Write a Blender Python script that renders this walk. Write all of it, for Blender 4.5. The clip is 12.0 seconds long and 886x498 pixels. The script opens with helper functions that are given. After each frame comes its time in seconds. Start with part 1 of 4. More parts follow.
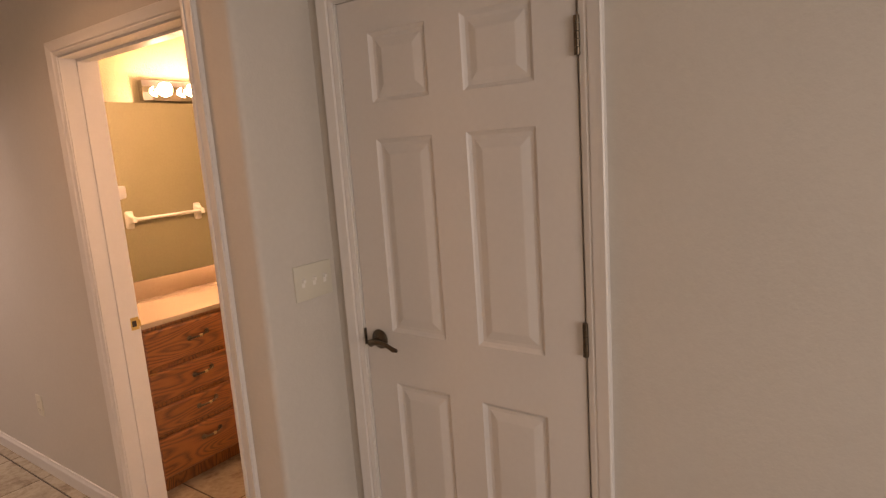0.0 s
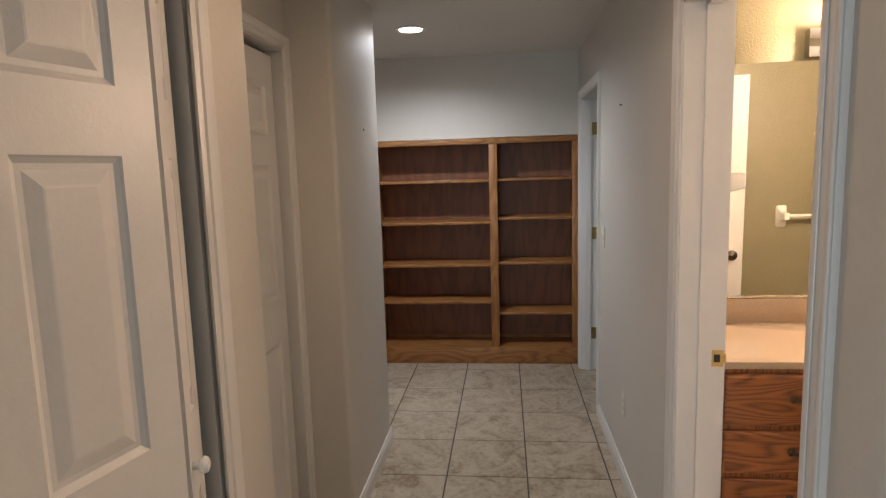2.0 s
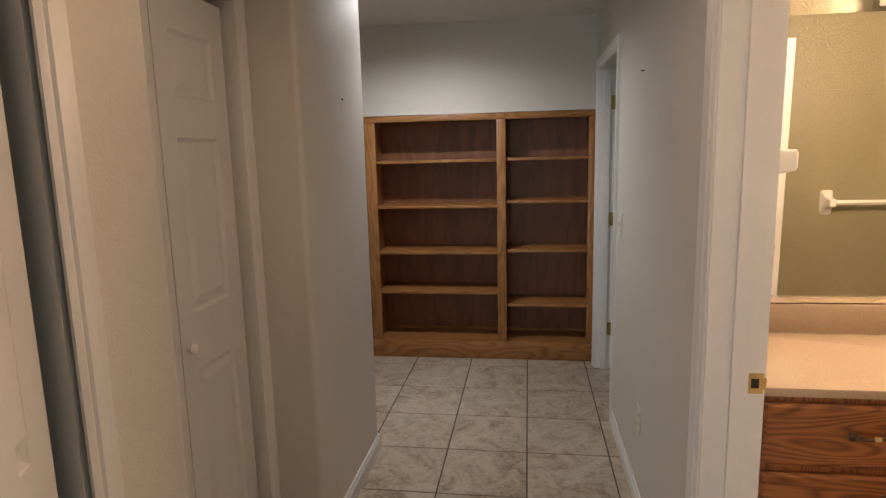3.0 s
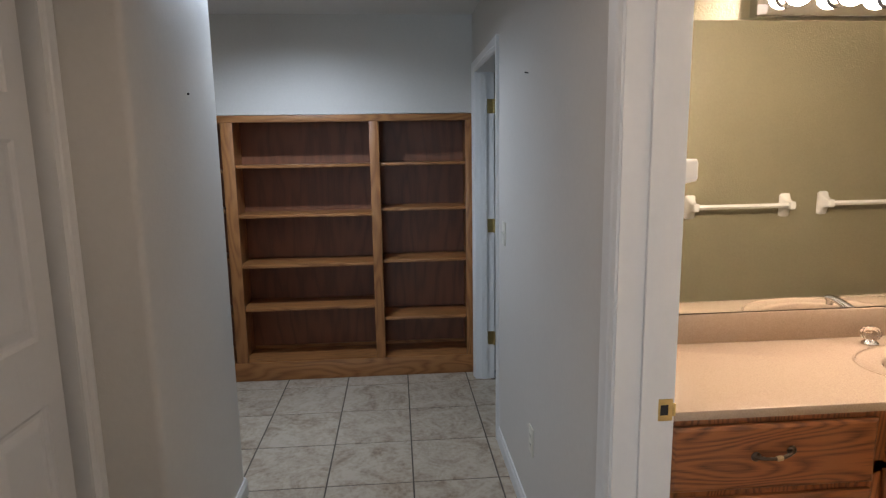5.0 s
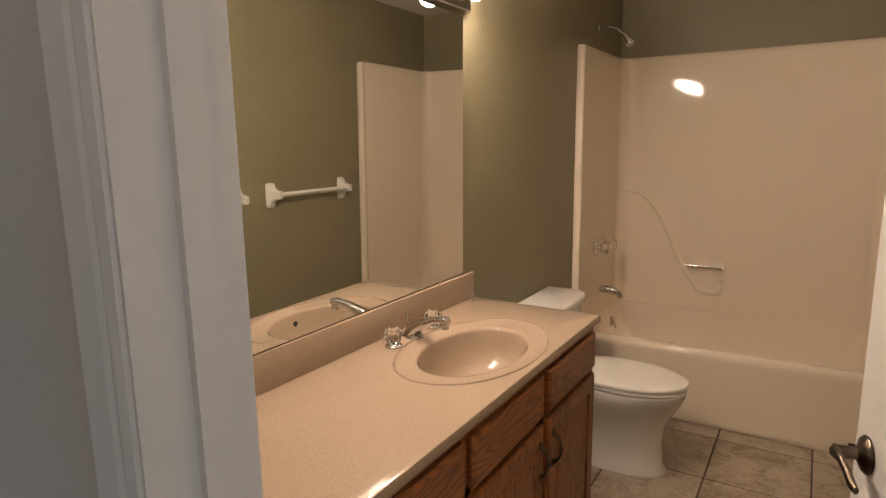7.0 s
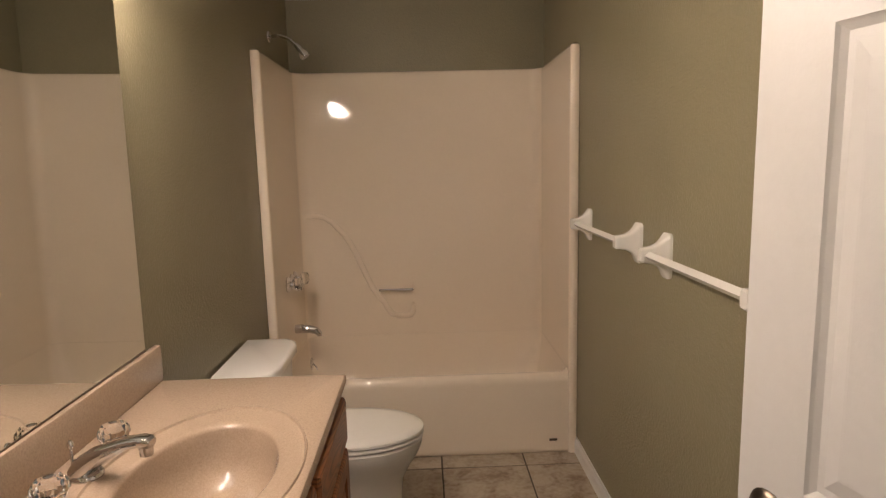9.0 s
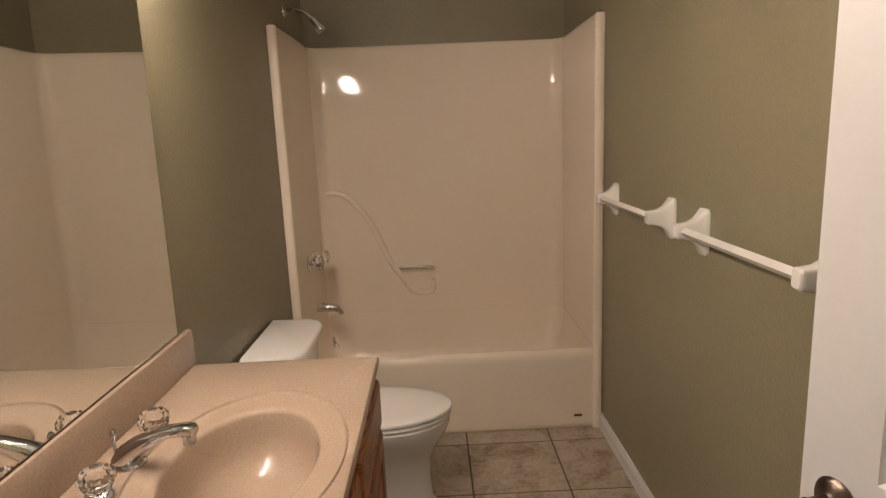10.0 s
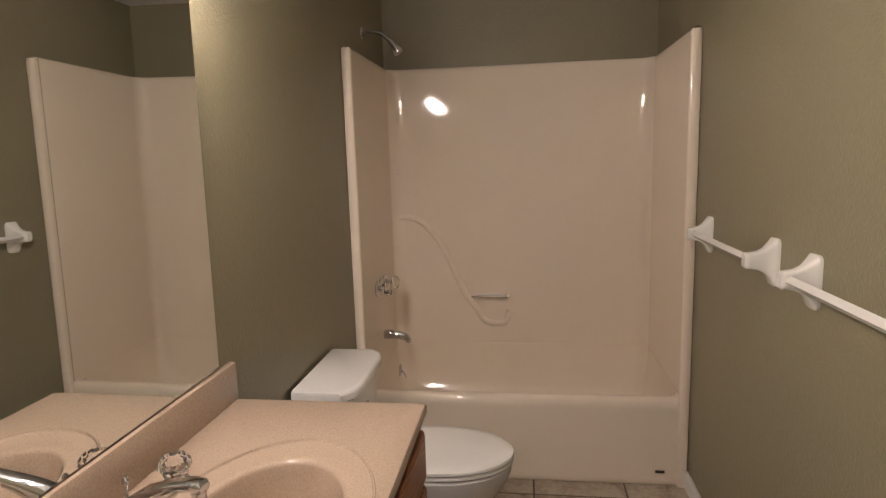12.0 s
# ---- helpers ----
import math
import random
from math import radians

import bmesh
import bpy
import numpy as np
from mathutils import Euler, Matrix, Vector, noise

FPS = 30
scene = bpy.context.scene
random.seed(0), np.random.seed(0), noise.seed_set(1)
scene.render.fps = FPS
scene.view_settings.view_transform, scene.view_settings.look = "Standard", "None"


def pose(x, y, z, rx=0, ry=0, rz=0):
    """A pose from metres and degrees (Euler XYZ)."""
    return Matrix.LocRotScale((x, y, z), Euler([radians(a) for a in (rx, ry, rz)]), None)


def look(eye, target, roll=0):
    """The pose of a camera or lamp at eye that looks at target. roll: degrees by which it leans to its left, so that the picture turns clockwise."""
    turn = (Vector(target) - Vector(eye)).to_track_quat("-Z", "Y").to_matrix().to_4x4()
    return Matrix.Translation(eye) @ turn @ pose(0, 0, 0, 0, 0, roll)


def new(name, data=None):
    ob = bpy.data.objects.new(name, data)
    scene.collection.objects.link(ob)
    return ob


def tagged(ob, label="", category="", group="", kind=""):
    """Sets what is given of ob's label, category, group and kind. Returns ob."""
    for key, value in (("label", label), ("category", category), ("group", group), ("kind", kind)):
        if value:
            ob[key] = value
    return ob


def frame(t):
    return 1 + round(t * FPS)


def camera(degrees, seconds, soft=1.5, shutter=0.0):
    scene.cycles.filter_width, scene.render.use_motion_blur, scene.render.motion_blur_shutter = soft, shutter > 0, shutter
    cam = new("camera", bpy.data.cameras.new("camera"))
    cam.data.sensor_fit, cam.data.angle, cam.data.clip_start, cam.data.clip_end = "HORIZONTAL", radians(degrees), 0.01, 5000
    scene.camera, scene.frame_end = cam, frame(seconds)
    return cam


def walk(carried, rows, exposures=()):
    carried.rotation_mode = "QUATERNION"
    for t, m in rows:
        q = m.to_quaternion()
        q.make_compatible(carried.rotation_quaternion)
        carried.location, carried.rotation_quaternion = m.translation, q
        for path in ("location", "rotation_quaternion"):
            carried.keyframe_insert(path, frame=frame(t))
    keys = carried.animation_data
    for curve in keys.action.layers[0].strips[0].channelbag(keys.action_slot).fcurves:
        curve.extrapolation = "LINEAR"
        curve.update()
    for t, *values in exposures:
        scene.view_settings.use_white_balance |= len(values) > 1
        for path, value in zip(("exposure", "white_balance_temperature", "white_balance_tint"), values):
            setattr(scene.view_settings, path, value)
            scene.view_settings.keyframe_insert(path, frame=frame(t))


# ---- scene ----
# ---- camera and walk ----
cam = camera(73.3, 12.0, 1.3)
PATH = [
    (0, (0.704, 0.573, 1.593), (-0.451, 2.171, 1.257), -4.0),
    (0.5, (0.617, 0.716, 1.569), (-0.902, 1.979, 1.261), -1.6),
    (1, (0.464, 0.895, 1.563), (-1.346, 1.715, 1.337), -3.3),
    (1.5, (0.265, 1.017, 1.556), (-1.698, 1.312, 1.313), -4.7),
    (2, (0.044, 1.161, 1.554), (-1.928, 0.95, 1.294), -1.7),
    (2.5, (-0.058, 1.227, 1.547), (-2.003, 0.891, 1.223), -0.1),
    (3, (-0.354, 1.257, 1.536), (-2.307, 0.974, 1.214), -1.4),
    (3.2, (-0.426, 1.24, 1.544), (-2.389, 1.01, 1.236), -1.7),
    (4.8, (-0.605, 1.226, 1.541), (-2.581, 1.292, 1.238), -0.6),
    (5, (-0.614, 1.209, 1.548), (-2.582, 1.358, 1.225), -0.9),
    (5.5, (-0.827, 1.267, 1.51), (-2.764, 1.655, 1.193), -0.6),
    (6, (-1.037, 1.325, 1.518), (-2.843, 2.133, 1.23), -1.0),
    (6.5, (-1.233, 1.383, 1.485), (-2.765, 2.642, 1.221), -0.7),
    (7, (-1.379, 1.404, 1.493), (-2.425, 3.072, 1.14), -0.8),
    (7.5, (-1.498, 1.529, 1.469), (-2.174, 3.384, 1.146), -1.2),
    (7.7, (-1.54, 1.59, 1.471), (-2.103, 3.485, 1.173), -1.1),
    (9.5, (-1.797, 1.797, 1.483), (-1.662, 3.769, 1.179), -1.5),
    (10, (-1.813, 1.822, 1.491), (-1.789, 3.786, 1.112), -2.4),
    (10.5, (-1.787, 1.923, 1.477), (-1.966, 3.876, 1.085), -0.9),
    (11, (-1.755, 1.986, 1.481), (-2.045, 3.929, 1.106), -1.2),
    (11.5, (-1.741, 2.006, 1.497), (-2.043, 3.951, 1.143), -1.9),
    (12, (-1.736, 1.984, 1.51), (-2.005, 3.942, 1.205), -1.7),
]
EXPOSURES = [(0, 0.76, 15800, 53), (0.5, 0.78, 12500, 42), (1.0, 0.74, 10800, 36), (2.0, 0.60, 8700, 28), (2.5, 0.55, 8000, 25), (3.0, 0.48, 9400, 29), (3.2, 0.46, 8800, 27), (5.0, 0.5, 7000, 22), (6.0, 0.28, 7000, 22), (7.0, -0.16, 7400, 22), (7.7, -0.16, 7300, 22), (9.5, -0.24, 6700, 20), (10.5, -0.22, 6700, 20), (12, -0.21, 6200, 20)]
walk(cam, [(t, look(eye, target, roll)) for t, eye, target, roll in PATH], EXPOSURES)

# ---- world and light ----
world = bpy.data.worlds.new("sky")
scene.world = world
world.use_nodes = True
_sky = world.node_tree.nodes.new("ShaderNodeTexSky")
_sky.sky_type, _sky.sun_disc, _sky.sun_elevation, _sky.sun_rotation = "NISHITA", False, radians(40), radians(60)
world.node_tree.nodes["Background"].inputs[1].default_value = 0.1
world.node_tree.links.new(_sky.outputs[0], world.node_tree.nodes["Background"].inputs[0])


def area(name, m, sx, sy, watts, colour):
    la = bpy.data.lights.new(name, "AREA")
    la.shape, la.size, la.size_y, la.energy, la.color = "RECTANGLE", sx, sy, watts, colour
    ob = new(name, la)
    ob.matrix_world = m
    return ob


CEIL = 2.42
area("window_daylight", look((3.44, 0.0, 1.45), (0, 0.35, 1.3)), 1.5, 1.2, 40, (0.48, 0.77, 1.0))
HALL_LAMPS = [(-3.71, 0.60, 25, (0.60, 0.81, 1.0)), (-1.56, 1.06, 3.0, (1.0, 0.82, 0.62))]
for lx, ly, watts, colour in HALL_LAMPS:
    la = bpy.data.lights.new("recessed_lamp_light", "SPOT")
    la.energy, la.color, la.spot_size, la.spot_blend, la.shadow_soft_size = watts * 4, colour, radians(164), 0.8, 0.05
    new("recessed_lamp_light", la).matrix_world = look((lx, ly, CEIL - 0.012), (lx, ly, 0))
BULB = 188.0

# ---- materials ----
def mat(name, colour, rough=0.5, metal=0.0, vary=0.06, scale=3.0, fine=60.0, bump=0.0, bump_scale=250.0, spec=0.5, tint=None, random_tone=0.0):
    """Painted or moulded surface: base colour with broad and fine variation and a fine relief."""
    m = bpy.data.materials.new(name)
    m.use_nodes = True
    nt = m.node_tree
    bsdf = nt.nodes["Principled BSDF"]
    N, L = nt.nodes.new, nt.links.new
    tc = N("ShaderNodeTexCoord")
    n1, n2 = N("ShaderNodeTexNoise"), N("ShaderNodeTexNoise")
    n1.inputs["Scale"].default_value, n2.inputs["Scale"].default_value = scale, fine
    n1.inputs["Detail"].default_value, n2.inputs["Detail"].default_value = 4, 3
    L(tc.outputs["Object"], n1.inputs["Vector"]), L(tc.outputs["Object"], n2.inputs["Vector"])
    add = N("ShaderNodeMath")
    add.operation = "MULTIPLY_ADD"
    L(n2.outputs["Fac"], add.inputs[0])
    add.inputs[1].default_value = 0.5
    half = N("ShaderNodeMath")
    half.operation = "MULTIPLY"
    half.inputs[1].default_value = 0.5
    L(n1.outputs["Fac"], half.inputs[0])
    L(half.outputs[0], add.inputs[2])
    ramp = N("ShaderNodeValToRGB")
    other = tint or tuple(c * (1 - vary * 2.2) for c in colour)
    ramp.color_ramp.elements[0].position, ramp.color_ramp.elements[1].position = 0.35, 0.62
    ramp.color_ramp.elements[0].color = (*other, 1)
    ramp.color_ramp.elements[1].color = (*colour, 1)
    L(add.outputs[0], ramp.inputs[0])
    L(ramp.outputs[0], bsdf.inputs["Base Color"])
    rr = N("ShaderNodeMapRange")
    rr.inputs["To Min"].default_value, rr.inputs["To Max"].default_value = max(0.02, rough * 0.85), min(1, rough * 1.15)
    L(n1.outputs["Fac"], rr.inputs["Value"])
    L(rr.outputs[0], bsdf.inputs["Roughness"])
    bsdf.inputs["Metallic"].default_value = metal
    bsdf.inputs["Specular IOR Level"].default_value = spec
    if bump:
        n3, b = N("ShaderNodeTexNoise"), N("ShaderNodeBump")
        n3.inputs["Scale"].default_value, n3.inputs["Detail"].default_value = bump_scale, 2
        L(tc.outputs["Object"], n3.inputs["Vector"])
        b.inputs["Strength"].default_value, b.inputs["Distance"].default_value = bump, 0.002
        L(n3.outputs["Fac"], b.inputs["Height"])
        L(b.outputs["Normal"], bsdf.inputs["Normal"])
    return m


def wood(name, dark, light, along, rough=0.38, ring=9.0):
    """Oak: cathedral rings stretched along one axis, with fine pores."""
    m = bpy.data.materials.new(name)
    m.use_nodes = True
    nt = m.node_tree
    bsdf = nt.nodes["Principled BSDF"]
    N, L = nt.nodes.new, nt.links.new
    tc, info = N("ShaderNodeTexCoord"), N("ShaderNodeObjectInfo")
    shift = N("ShaderNodeVectorMath")
    shift.operation = "ADD"
    mul = N("ShaderNodeVectorMath")
    mul.operation = "SCALE"
    mul.inputs[0].default_value = (7.3, 5.1, 3.7)
    L(info.outputs["Random"], mul.inputs["Scale"])
    L(tc.outputs["Object"], shift.inputs[0]), L(mul.outputs[0], shift.inputs[1])

    def mapped(s_long, s_cross):
        mp = N("ShaderNodeMapping")
        mp.inputs["Scale"].default_value = [s_long if i == along else s_cross for i in range(3)]
        L(shift.outputs[0], mp.inputs["Vector"])
        return mp
    big = N("ShaderNodeTexNoise")
    big.inputs["Scale"].default_value, big.inputs["Detail"].default_value = 1.0, 1.0
    L(mapped(1.5, 8.0).outputs[0], big.inputs["Vector"])
    rings = N("ShaderNodeMath")
    rings.operation = "MULTIPLY"
    rings.inputs[1].default_value = ring
    L(big.outputs["Fac"], rings.inputs[0])
    saw = N("ShaderNodeMath")
    saw.operation = "PINGPONG"
    saw.inputs[1].default_value = 0.5
    L(rings.outputs[0], saw.inputs[0])
    pores = N("ShaderNodeTexNoise")
    pores.inputs["Scale"].default_value, pores.inputs["Detail"].default_value = 1.0, 4.0
    L(mapped(9.0, 260.0).outputs[0], pores.inputs["Vector"])
    mix = N("ShaderNodeMath")
    mix.operation = "MULTIPLY_ADD"
    L(saw.outputs[0], mix.inputs[0])
    mix.inputs[1].default_value = 1.0
    half = N("ShaderNodeMath")
    half.operation = "MULTIPLY"
    half.inputs[1].default_value = 0.75
    L(pores.outputs["Fac"], half.inputs[0])
    L(half.outputs[0], mix.inputs[2])
    ramp = N("ShaderNodeValToRGB")
    ramp.color_ramp.elements[0].position, ramp.color_ramp.elements[1].position = 0.28, 0.75
    ramp.color_ramp.elements[0].color, ramp.color_ramp.elements[1].color = (*dark, 1), (*light, 1)
    L(mix.outputs[0], ramp.inputs[0])
    L(ramp.outputs[0], bsdf.inputs["Base Color"])
    bsdf.inputs["Roughness"].default_value = rough
    b = N("ShaderNodeBump")
    b.inputs["Strength"].default_value, b.inputs["Distance"].default_value = 0.15, 0.001
    L(pores.outputs["Fac"], b.inputs["Height"])
    L(b.outputs["Normal"], bsdf.inputs["Normal"])
    return m


def stone_tile(name, light, mid, dark):
    """Mottled ceramic tile; each tile takes its own stretch of the pattern."""
    m = bpy.data.materials.new(name)
    m.use_nodes = True
    nt = m.node_tree
    bsdf = nt.nodes["Principled BSDF"]
    N, L = nt.nodes.new, nt.links.new
    tc, info = N("ShaderNodeTexCoord"), N("ShaderNodeObjectInfo")
    mul, add = N("ShaderNodeVectorMath"), N("ShaderNodeVectorMath")
    mul.operation, add.operation = "SCALE", "ADD"
    mul.inputs[0].default_value = (31.0, 17.0, 9.0)
    L(info.outputs["Random"], mul.inputs["Scale"])
    L(tc.outputs["Object"], add.inputs[0]), L(mul.outputs[0], add.inputs[1])
    n1, n2 = N("ShaderNodeTexNoise"), N("ShaderNodeTexNoise")
    n1.inputs["Scale"].default_value, n1.inputs["Detail"].default_value, n1.inputs["Roughness"].default_value = 5.0, 7.0, 0.70
    n1.inputs["Distortion"].default_value = 1.2
    n2.inputs["Scale"].default_value, n2.inputs["Detail"].default_value = 45.0, 4.0
    L(add.outputs[0], n1.inputs["Vector"]), L(add.outputs[0], n2.inputs["Vector"])
    mix = N("ShaderNodeMath")
    mix.operation = "MULTIPLY_ADD"
    mix.inputs[1].default_value = 0.3
    L(n2.outputs["Fac"], mix.inputs[0])
    s = N("ShaderNodeMath")
    s.operation = "MULTIPLY"
    s.inputs[1].default_value = 0.75
    L(n1.outputs["Fac"], s.inputs[0])
    L(s.outputs[0], mix.inputs[2])
    ramp = N("ShaderNodeValToRGB")
    e = ramp.color_ramp.elements
    e[0].position, e[1].position = 0.40, 0.60
    e[0].color, e[1].color = (*dark, 1), (*light, 1)
    c = e.new(0.5)
    c.color = (*mid, 1)
    L(mix.outputs[0], ramp.inputs[0])
    L(ramp.outputs[0], bsdf.inputs["Base Color"])
    bsdf.inputs["Roughness"].default_value = 0.42
    b = N("ShaderNodeBump")
    b.inputs["Strength"].default_value, b.inputs["Distance"].default_value = 0.25, 0.002
    L(n1.outputs["Fac"], b.inputs["Height"])
    L(b.outputs["Normal"], bsdf.inputs["Normal"])
    return m


def glow(name, colour, strength):
    m = bpy.data.materials.new(name)
    m.use_nodes = True
    p = m.node_tree.nodes["Principled BSDF"]
    p.inputs["Base Color"].default_value = (0.8, 0.8, 0.8, 1)
    p.inputs["Emission Color"].default_value = (*colour, 1)
    p.inputs["Emission Strength"].default_value = strength
    return m


def clear(name, colour=(1, 1, 1), rough=0.02, ior=1.49):
    m = bpy.data.materials.new(name)
    m.use_nodes = True
    p = m.node_tree.nodes["Principled BSDF"]
    p.inputs["Base Color"].default_value = (*colour, 1)
    p.inputs["Roughness"].default_value, p.inputs["IOR"].default_value = rough, ior
    p.inputs["Transmission Weight"].default_value = 1.0
    return m


PAINT = mat("wall_paint", (0.58, 0.553, 0.512), 0.55, vary=0.02, bump=0.35, bump_scale=140)
GREEN = mat("olive_paint", (0.245, 0.218, 0.136), 0.40, vary=0.035, bump=1.0, bump_scale=120)
CEILING = mat("ceiling_paint", (0.70, 0.69, 0.67), 0.8, vary=0.02, bump=0.5, bump_scale=110)
TRIM = mat("trim_paint", (0.68, 0.675, 0.66), 0.36, vary=0.015, bump=0.06, bump_scale=90)
DOORW = mat("door_paint", (0.64, 0.632, 0.618), 0.38, vary=0.015, bump=0.12, bump_scale=160)
PLATE = mat("almond_plastic", (0.62, 0.60, 0.52), 0.35, vary=0.01)
OAK_Y = wood("oak_across", (0.21, 0.075, 0.023), (0.37, 0.155, 0.052), 1)
OAK_Z = wood("oak_upright", (0.21, 0.075, 0.023), (0.37, 0.155, 0.052), 2)
VAN_Y = wood("vanity_oak_across", (0.095, 0.026, 0.008), (0.31, 0.105, 0.032), 1, ring=22)
VAN_Z = wood("vanity_oak_upright", (0.095, 0.026, 0.008), (0.31, 0.105, 0.032), 2, ring=20)
BACKING = wood("shelf_backing", (0.155, 0.054, 0.025), (0.235, 0.084, 0.038), 2, rough=0.45, ring=4)
GROUT = mat("grout", (0.11, 0.088, 0.070), 0.9, vary=0.1, bump=0.4)
TILE = stone_tile("floor_tile", (0.45, 0.385, 0.305), (0.37, 0.30, 0.226), (0.235, 0.168, 0.113))
COUNTER = mat("cultured_stone", (0.425, 0.325, 0.243), 0.10, vary=0.02, scale=230, fine=520, tint=(0.325, 0.238, 0.170))
ACRYLIC = mat("almond_fibreglass", (0.84, 0.735, 0.608), 0.055, vary=0.01, bump=0.05, bump_scale=7)
PORCELAIN = mat("white_porcelain", (0.76, 0.745, 0.715), 0.07, vary=0.01)
CERAMIC = mat("white_ceramic", (0.80, 0.785, 0.74), 0.15, vary=0.01)
CHROME = mat("chrome", (0.62, 0.62, 0.63), 0.05, 1.0, vary=0.02)
BRONZE = mat("antique_bronze", (0.16, 0.125, 0.095), 0.3, 1.0, vary=0.2)
BRASS = mat("brass", (0.62, 0.45, 0.19), 0.3, 1.0, vary=0.12)
CREAM = mat("cream_resin", (0.50, 0.36, 0.20), 0.35, vary=0.05)
DARK = mat("dark_slot", (0.02, 0.018, 0.016), 0.7, vary=0.1)
CRYSTAL = clear("clear_acrylic")
MIRROR = mat("mirror_silver", (0.86, 0.88, 0.86), 0.005, 1.0, vary=0.0)
BULBGLASS = glow("bulb_glass", (1.0, 0.88, 0.735), BULB)
LENS_COOL = glow("lamp_lens_cool", (0.80, 0.92, 1.0), 14)
LENS_WARM = glow("lamp_lens_warm", (1.0, 0.85, 0.65), 14)


# ---- building tools ----
def add_box(bm, x0, y0, z0, x1, y1, z1, bevel=0.0, upright=False, segments=2):
    x0, x1 = sorted((x0, x1))
    y0, y1 = sorted((y0, y1))
    z0, z1 = sorted((z0, z1))
    vs = [bm.verts.new((x, y, z)) for z in (z0, z1) for x, y in ((x0, y0), (x1, y0), (x1, y1), (x0, y1))]
    for f in ((3, 2, 1, 0), (4, 5, 6, 7), (0, 1, 5, 4), (1, 2, 6, 5), (2, 3, 7, 6), (3, 0, 4, 7)):
        bm.faces.new([vs[i] for i in f])
    if bevel:
        es = {e for v in vs for e in v.link_edges}
        if upright:
            es = [e for e in es if abs(e.verts[0].co.z - e.verts[1].co.z) > 1e-6]
        bmesh.ops.bevel(bm, geom=list(es), offset=bevel, segments=segments, profile=0.5, affect="EDGES")


def finish(name, bm, material, parent=None, smooth=False, m=None):
    bmesh.ops.recalc_face_normals(bm, faces=bm.faces)
    me = bpy.data.meshes.new(name)
    bm.to_mesh(me)
    bm.free()
    for mm in (material if isinstance(material, (list, tuple)) else [material]):
        me.materials.append(mm)
    if smooth:
        me.polygons.foreach_set("use_smooth", [True] * len(me.polygons))
        me.set_sharp_from_angle(angle=radians(38))
    ob = new(name, me)
    if m is not None:
        ob.matrix_world = m
    if parent is not None:
        ob.parent = parent
    return ob


def boxes(name, rows, material, parent=None, bevel=0.0, upright=False, segments=2, m=None):
    bm = bmesh.new()
    for r in rows:
        add_box(bm, *r, bevel=bevel, upright=upright, segments=segments)
    return finish(name, bm, material, parent, bevel > 0, m)


def tube(name, pts, radius, material, parent=None, sides=12, radii=None, m=None, squash=1.0):
    """A round bar swept along points, closed at both ends."""
    bm = bmesh.new()
    pts = [Vector(p) for p in pts]
    rings = []
    ref = Vector((0, 0, 1))
    for i, p in enumerate(pts):
        d = (pts[min(i + 1, len(pts) - 1)] - pts[max(i - 1, 0)]).normalized()
        u = ref.cross(d)
        if u.length < 0.05:
            u = Vector((0, 1, 0)).cross(d)
        u.normalize()
        w = d.cross(u)
        r = radii[i] if radii else radius
        rings.append([bm.verts.new(p + r * (math.cos(a) * u + squash * math.sin(a) * w)) for a in (2 * math.pi * k / sides for k in range(sides))])
    for a, b in zip(rings, rings[1:]):
        for k in range(sides):
            bm.faces.new((a[k], a[(k + 1) % sides], b[(k + 1) % sides], b[k]))
    bm.faces.new(rings[0][::-1])
    bm.faces.new(rings[-1])
    return finish(name, bm, material, parent, True, m)


def lathe(name, profile, centre, axis, material, parent=None, sides=24):
    """Profile of (radius, height) turned round an axis 'x', 'y' or 'z' through centre."""
    bm = bmesh.new()
    rings = []
    for r, h in profile:
        ring = []
        for k in range(sides):
            a = 2 * math.pi * k / sides
            c, s = r * math.cos(a), r * math.sin(a)
            v = {"z": (c, s, h), "x": (h, c, s), "y": (s, h, c)}[axis]
            ring.append(bm.verts.new(Vector(v) + Vector(centre)))
        rings.append(ring)
    for a, b in zip(rings, rings[1:]):
        for k in range(sides):
            bm.faces.new((a[k], a[(k + 1) % sides], b[(k + 1) % sides], b[k]))
    bm.faces.new(rings[0][::-1])
    bm.faces.new(rings[-1])
    return finish(name, bm, material, parent, True)


def loops(name, rings, material, parent=None, cap_first=True, cap_last=True, smooth=True):
    """A skin over closed rings of equal length."""
    bm = bmesh.new()
    rs = [[bm.verts.new(p) for p in r] for r in rings]
    n = len(rs[0])
    for a, b in zip(rs, rs[1:]):
        for k in range(n):
            bm.faces.new((a[k], a[(k + 1) % n], b[(k + 1) % n], b[k]))
    if cap_first:
        bm.faces.new(rs[0][::-1])
    if cap_last:
        bm.faces.new(rs[-1])
    return finish(name, bm, material, parent, smooth)


def empty(name, x, y, z):
    ob = new(name)
    ob.empty_display_size = 0.05
    ob.location = (x, y, z)
    return ob


def adopt(root, *parts):
    """Parts built in the world's coordinates become children of root."""
    for p in parts:
        p.parent = root
        p.matrix_parent_inverse = Matrix.Translation(root.location).inverted()
    return root


def round_rect(x0, y0, x1, y1, r, z, n=6):
    pts = []
    for cx, cy, a0 in ((x1 - r, y1 - r, 0), (x0 + r, y1 - r, 90), (x0 + r, y0 + r, 180), (x1 - r, y0 + r, 270)):
        for k in range(n + 1):
            a = radians(a0 + 90 * k / n)
            pts.append((cx + r * math.cos(a), cy + r * math.sin(a), z))
    return pts


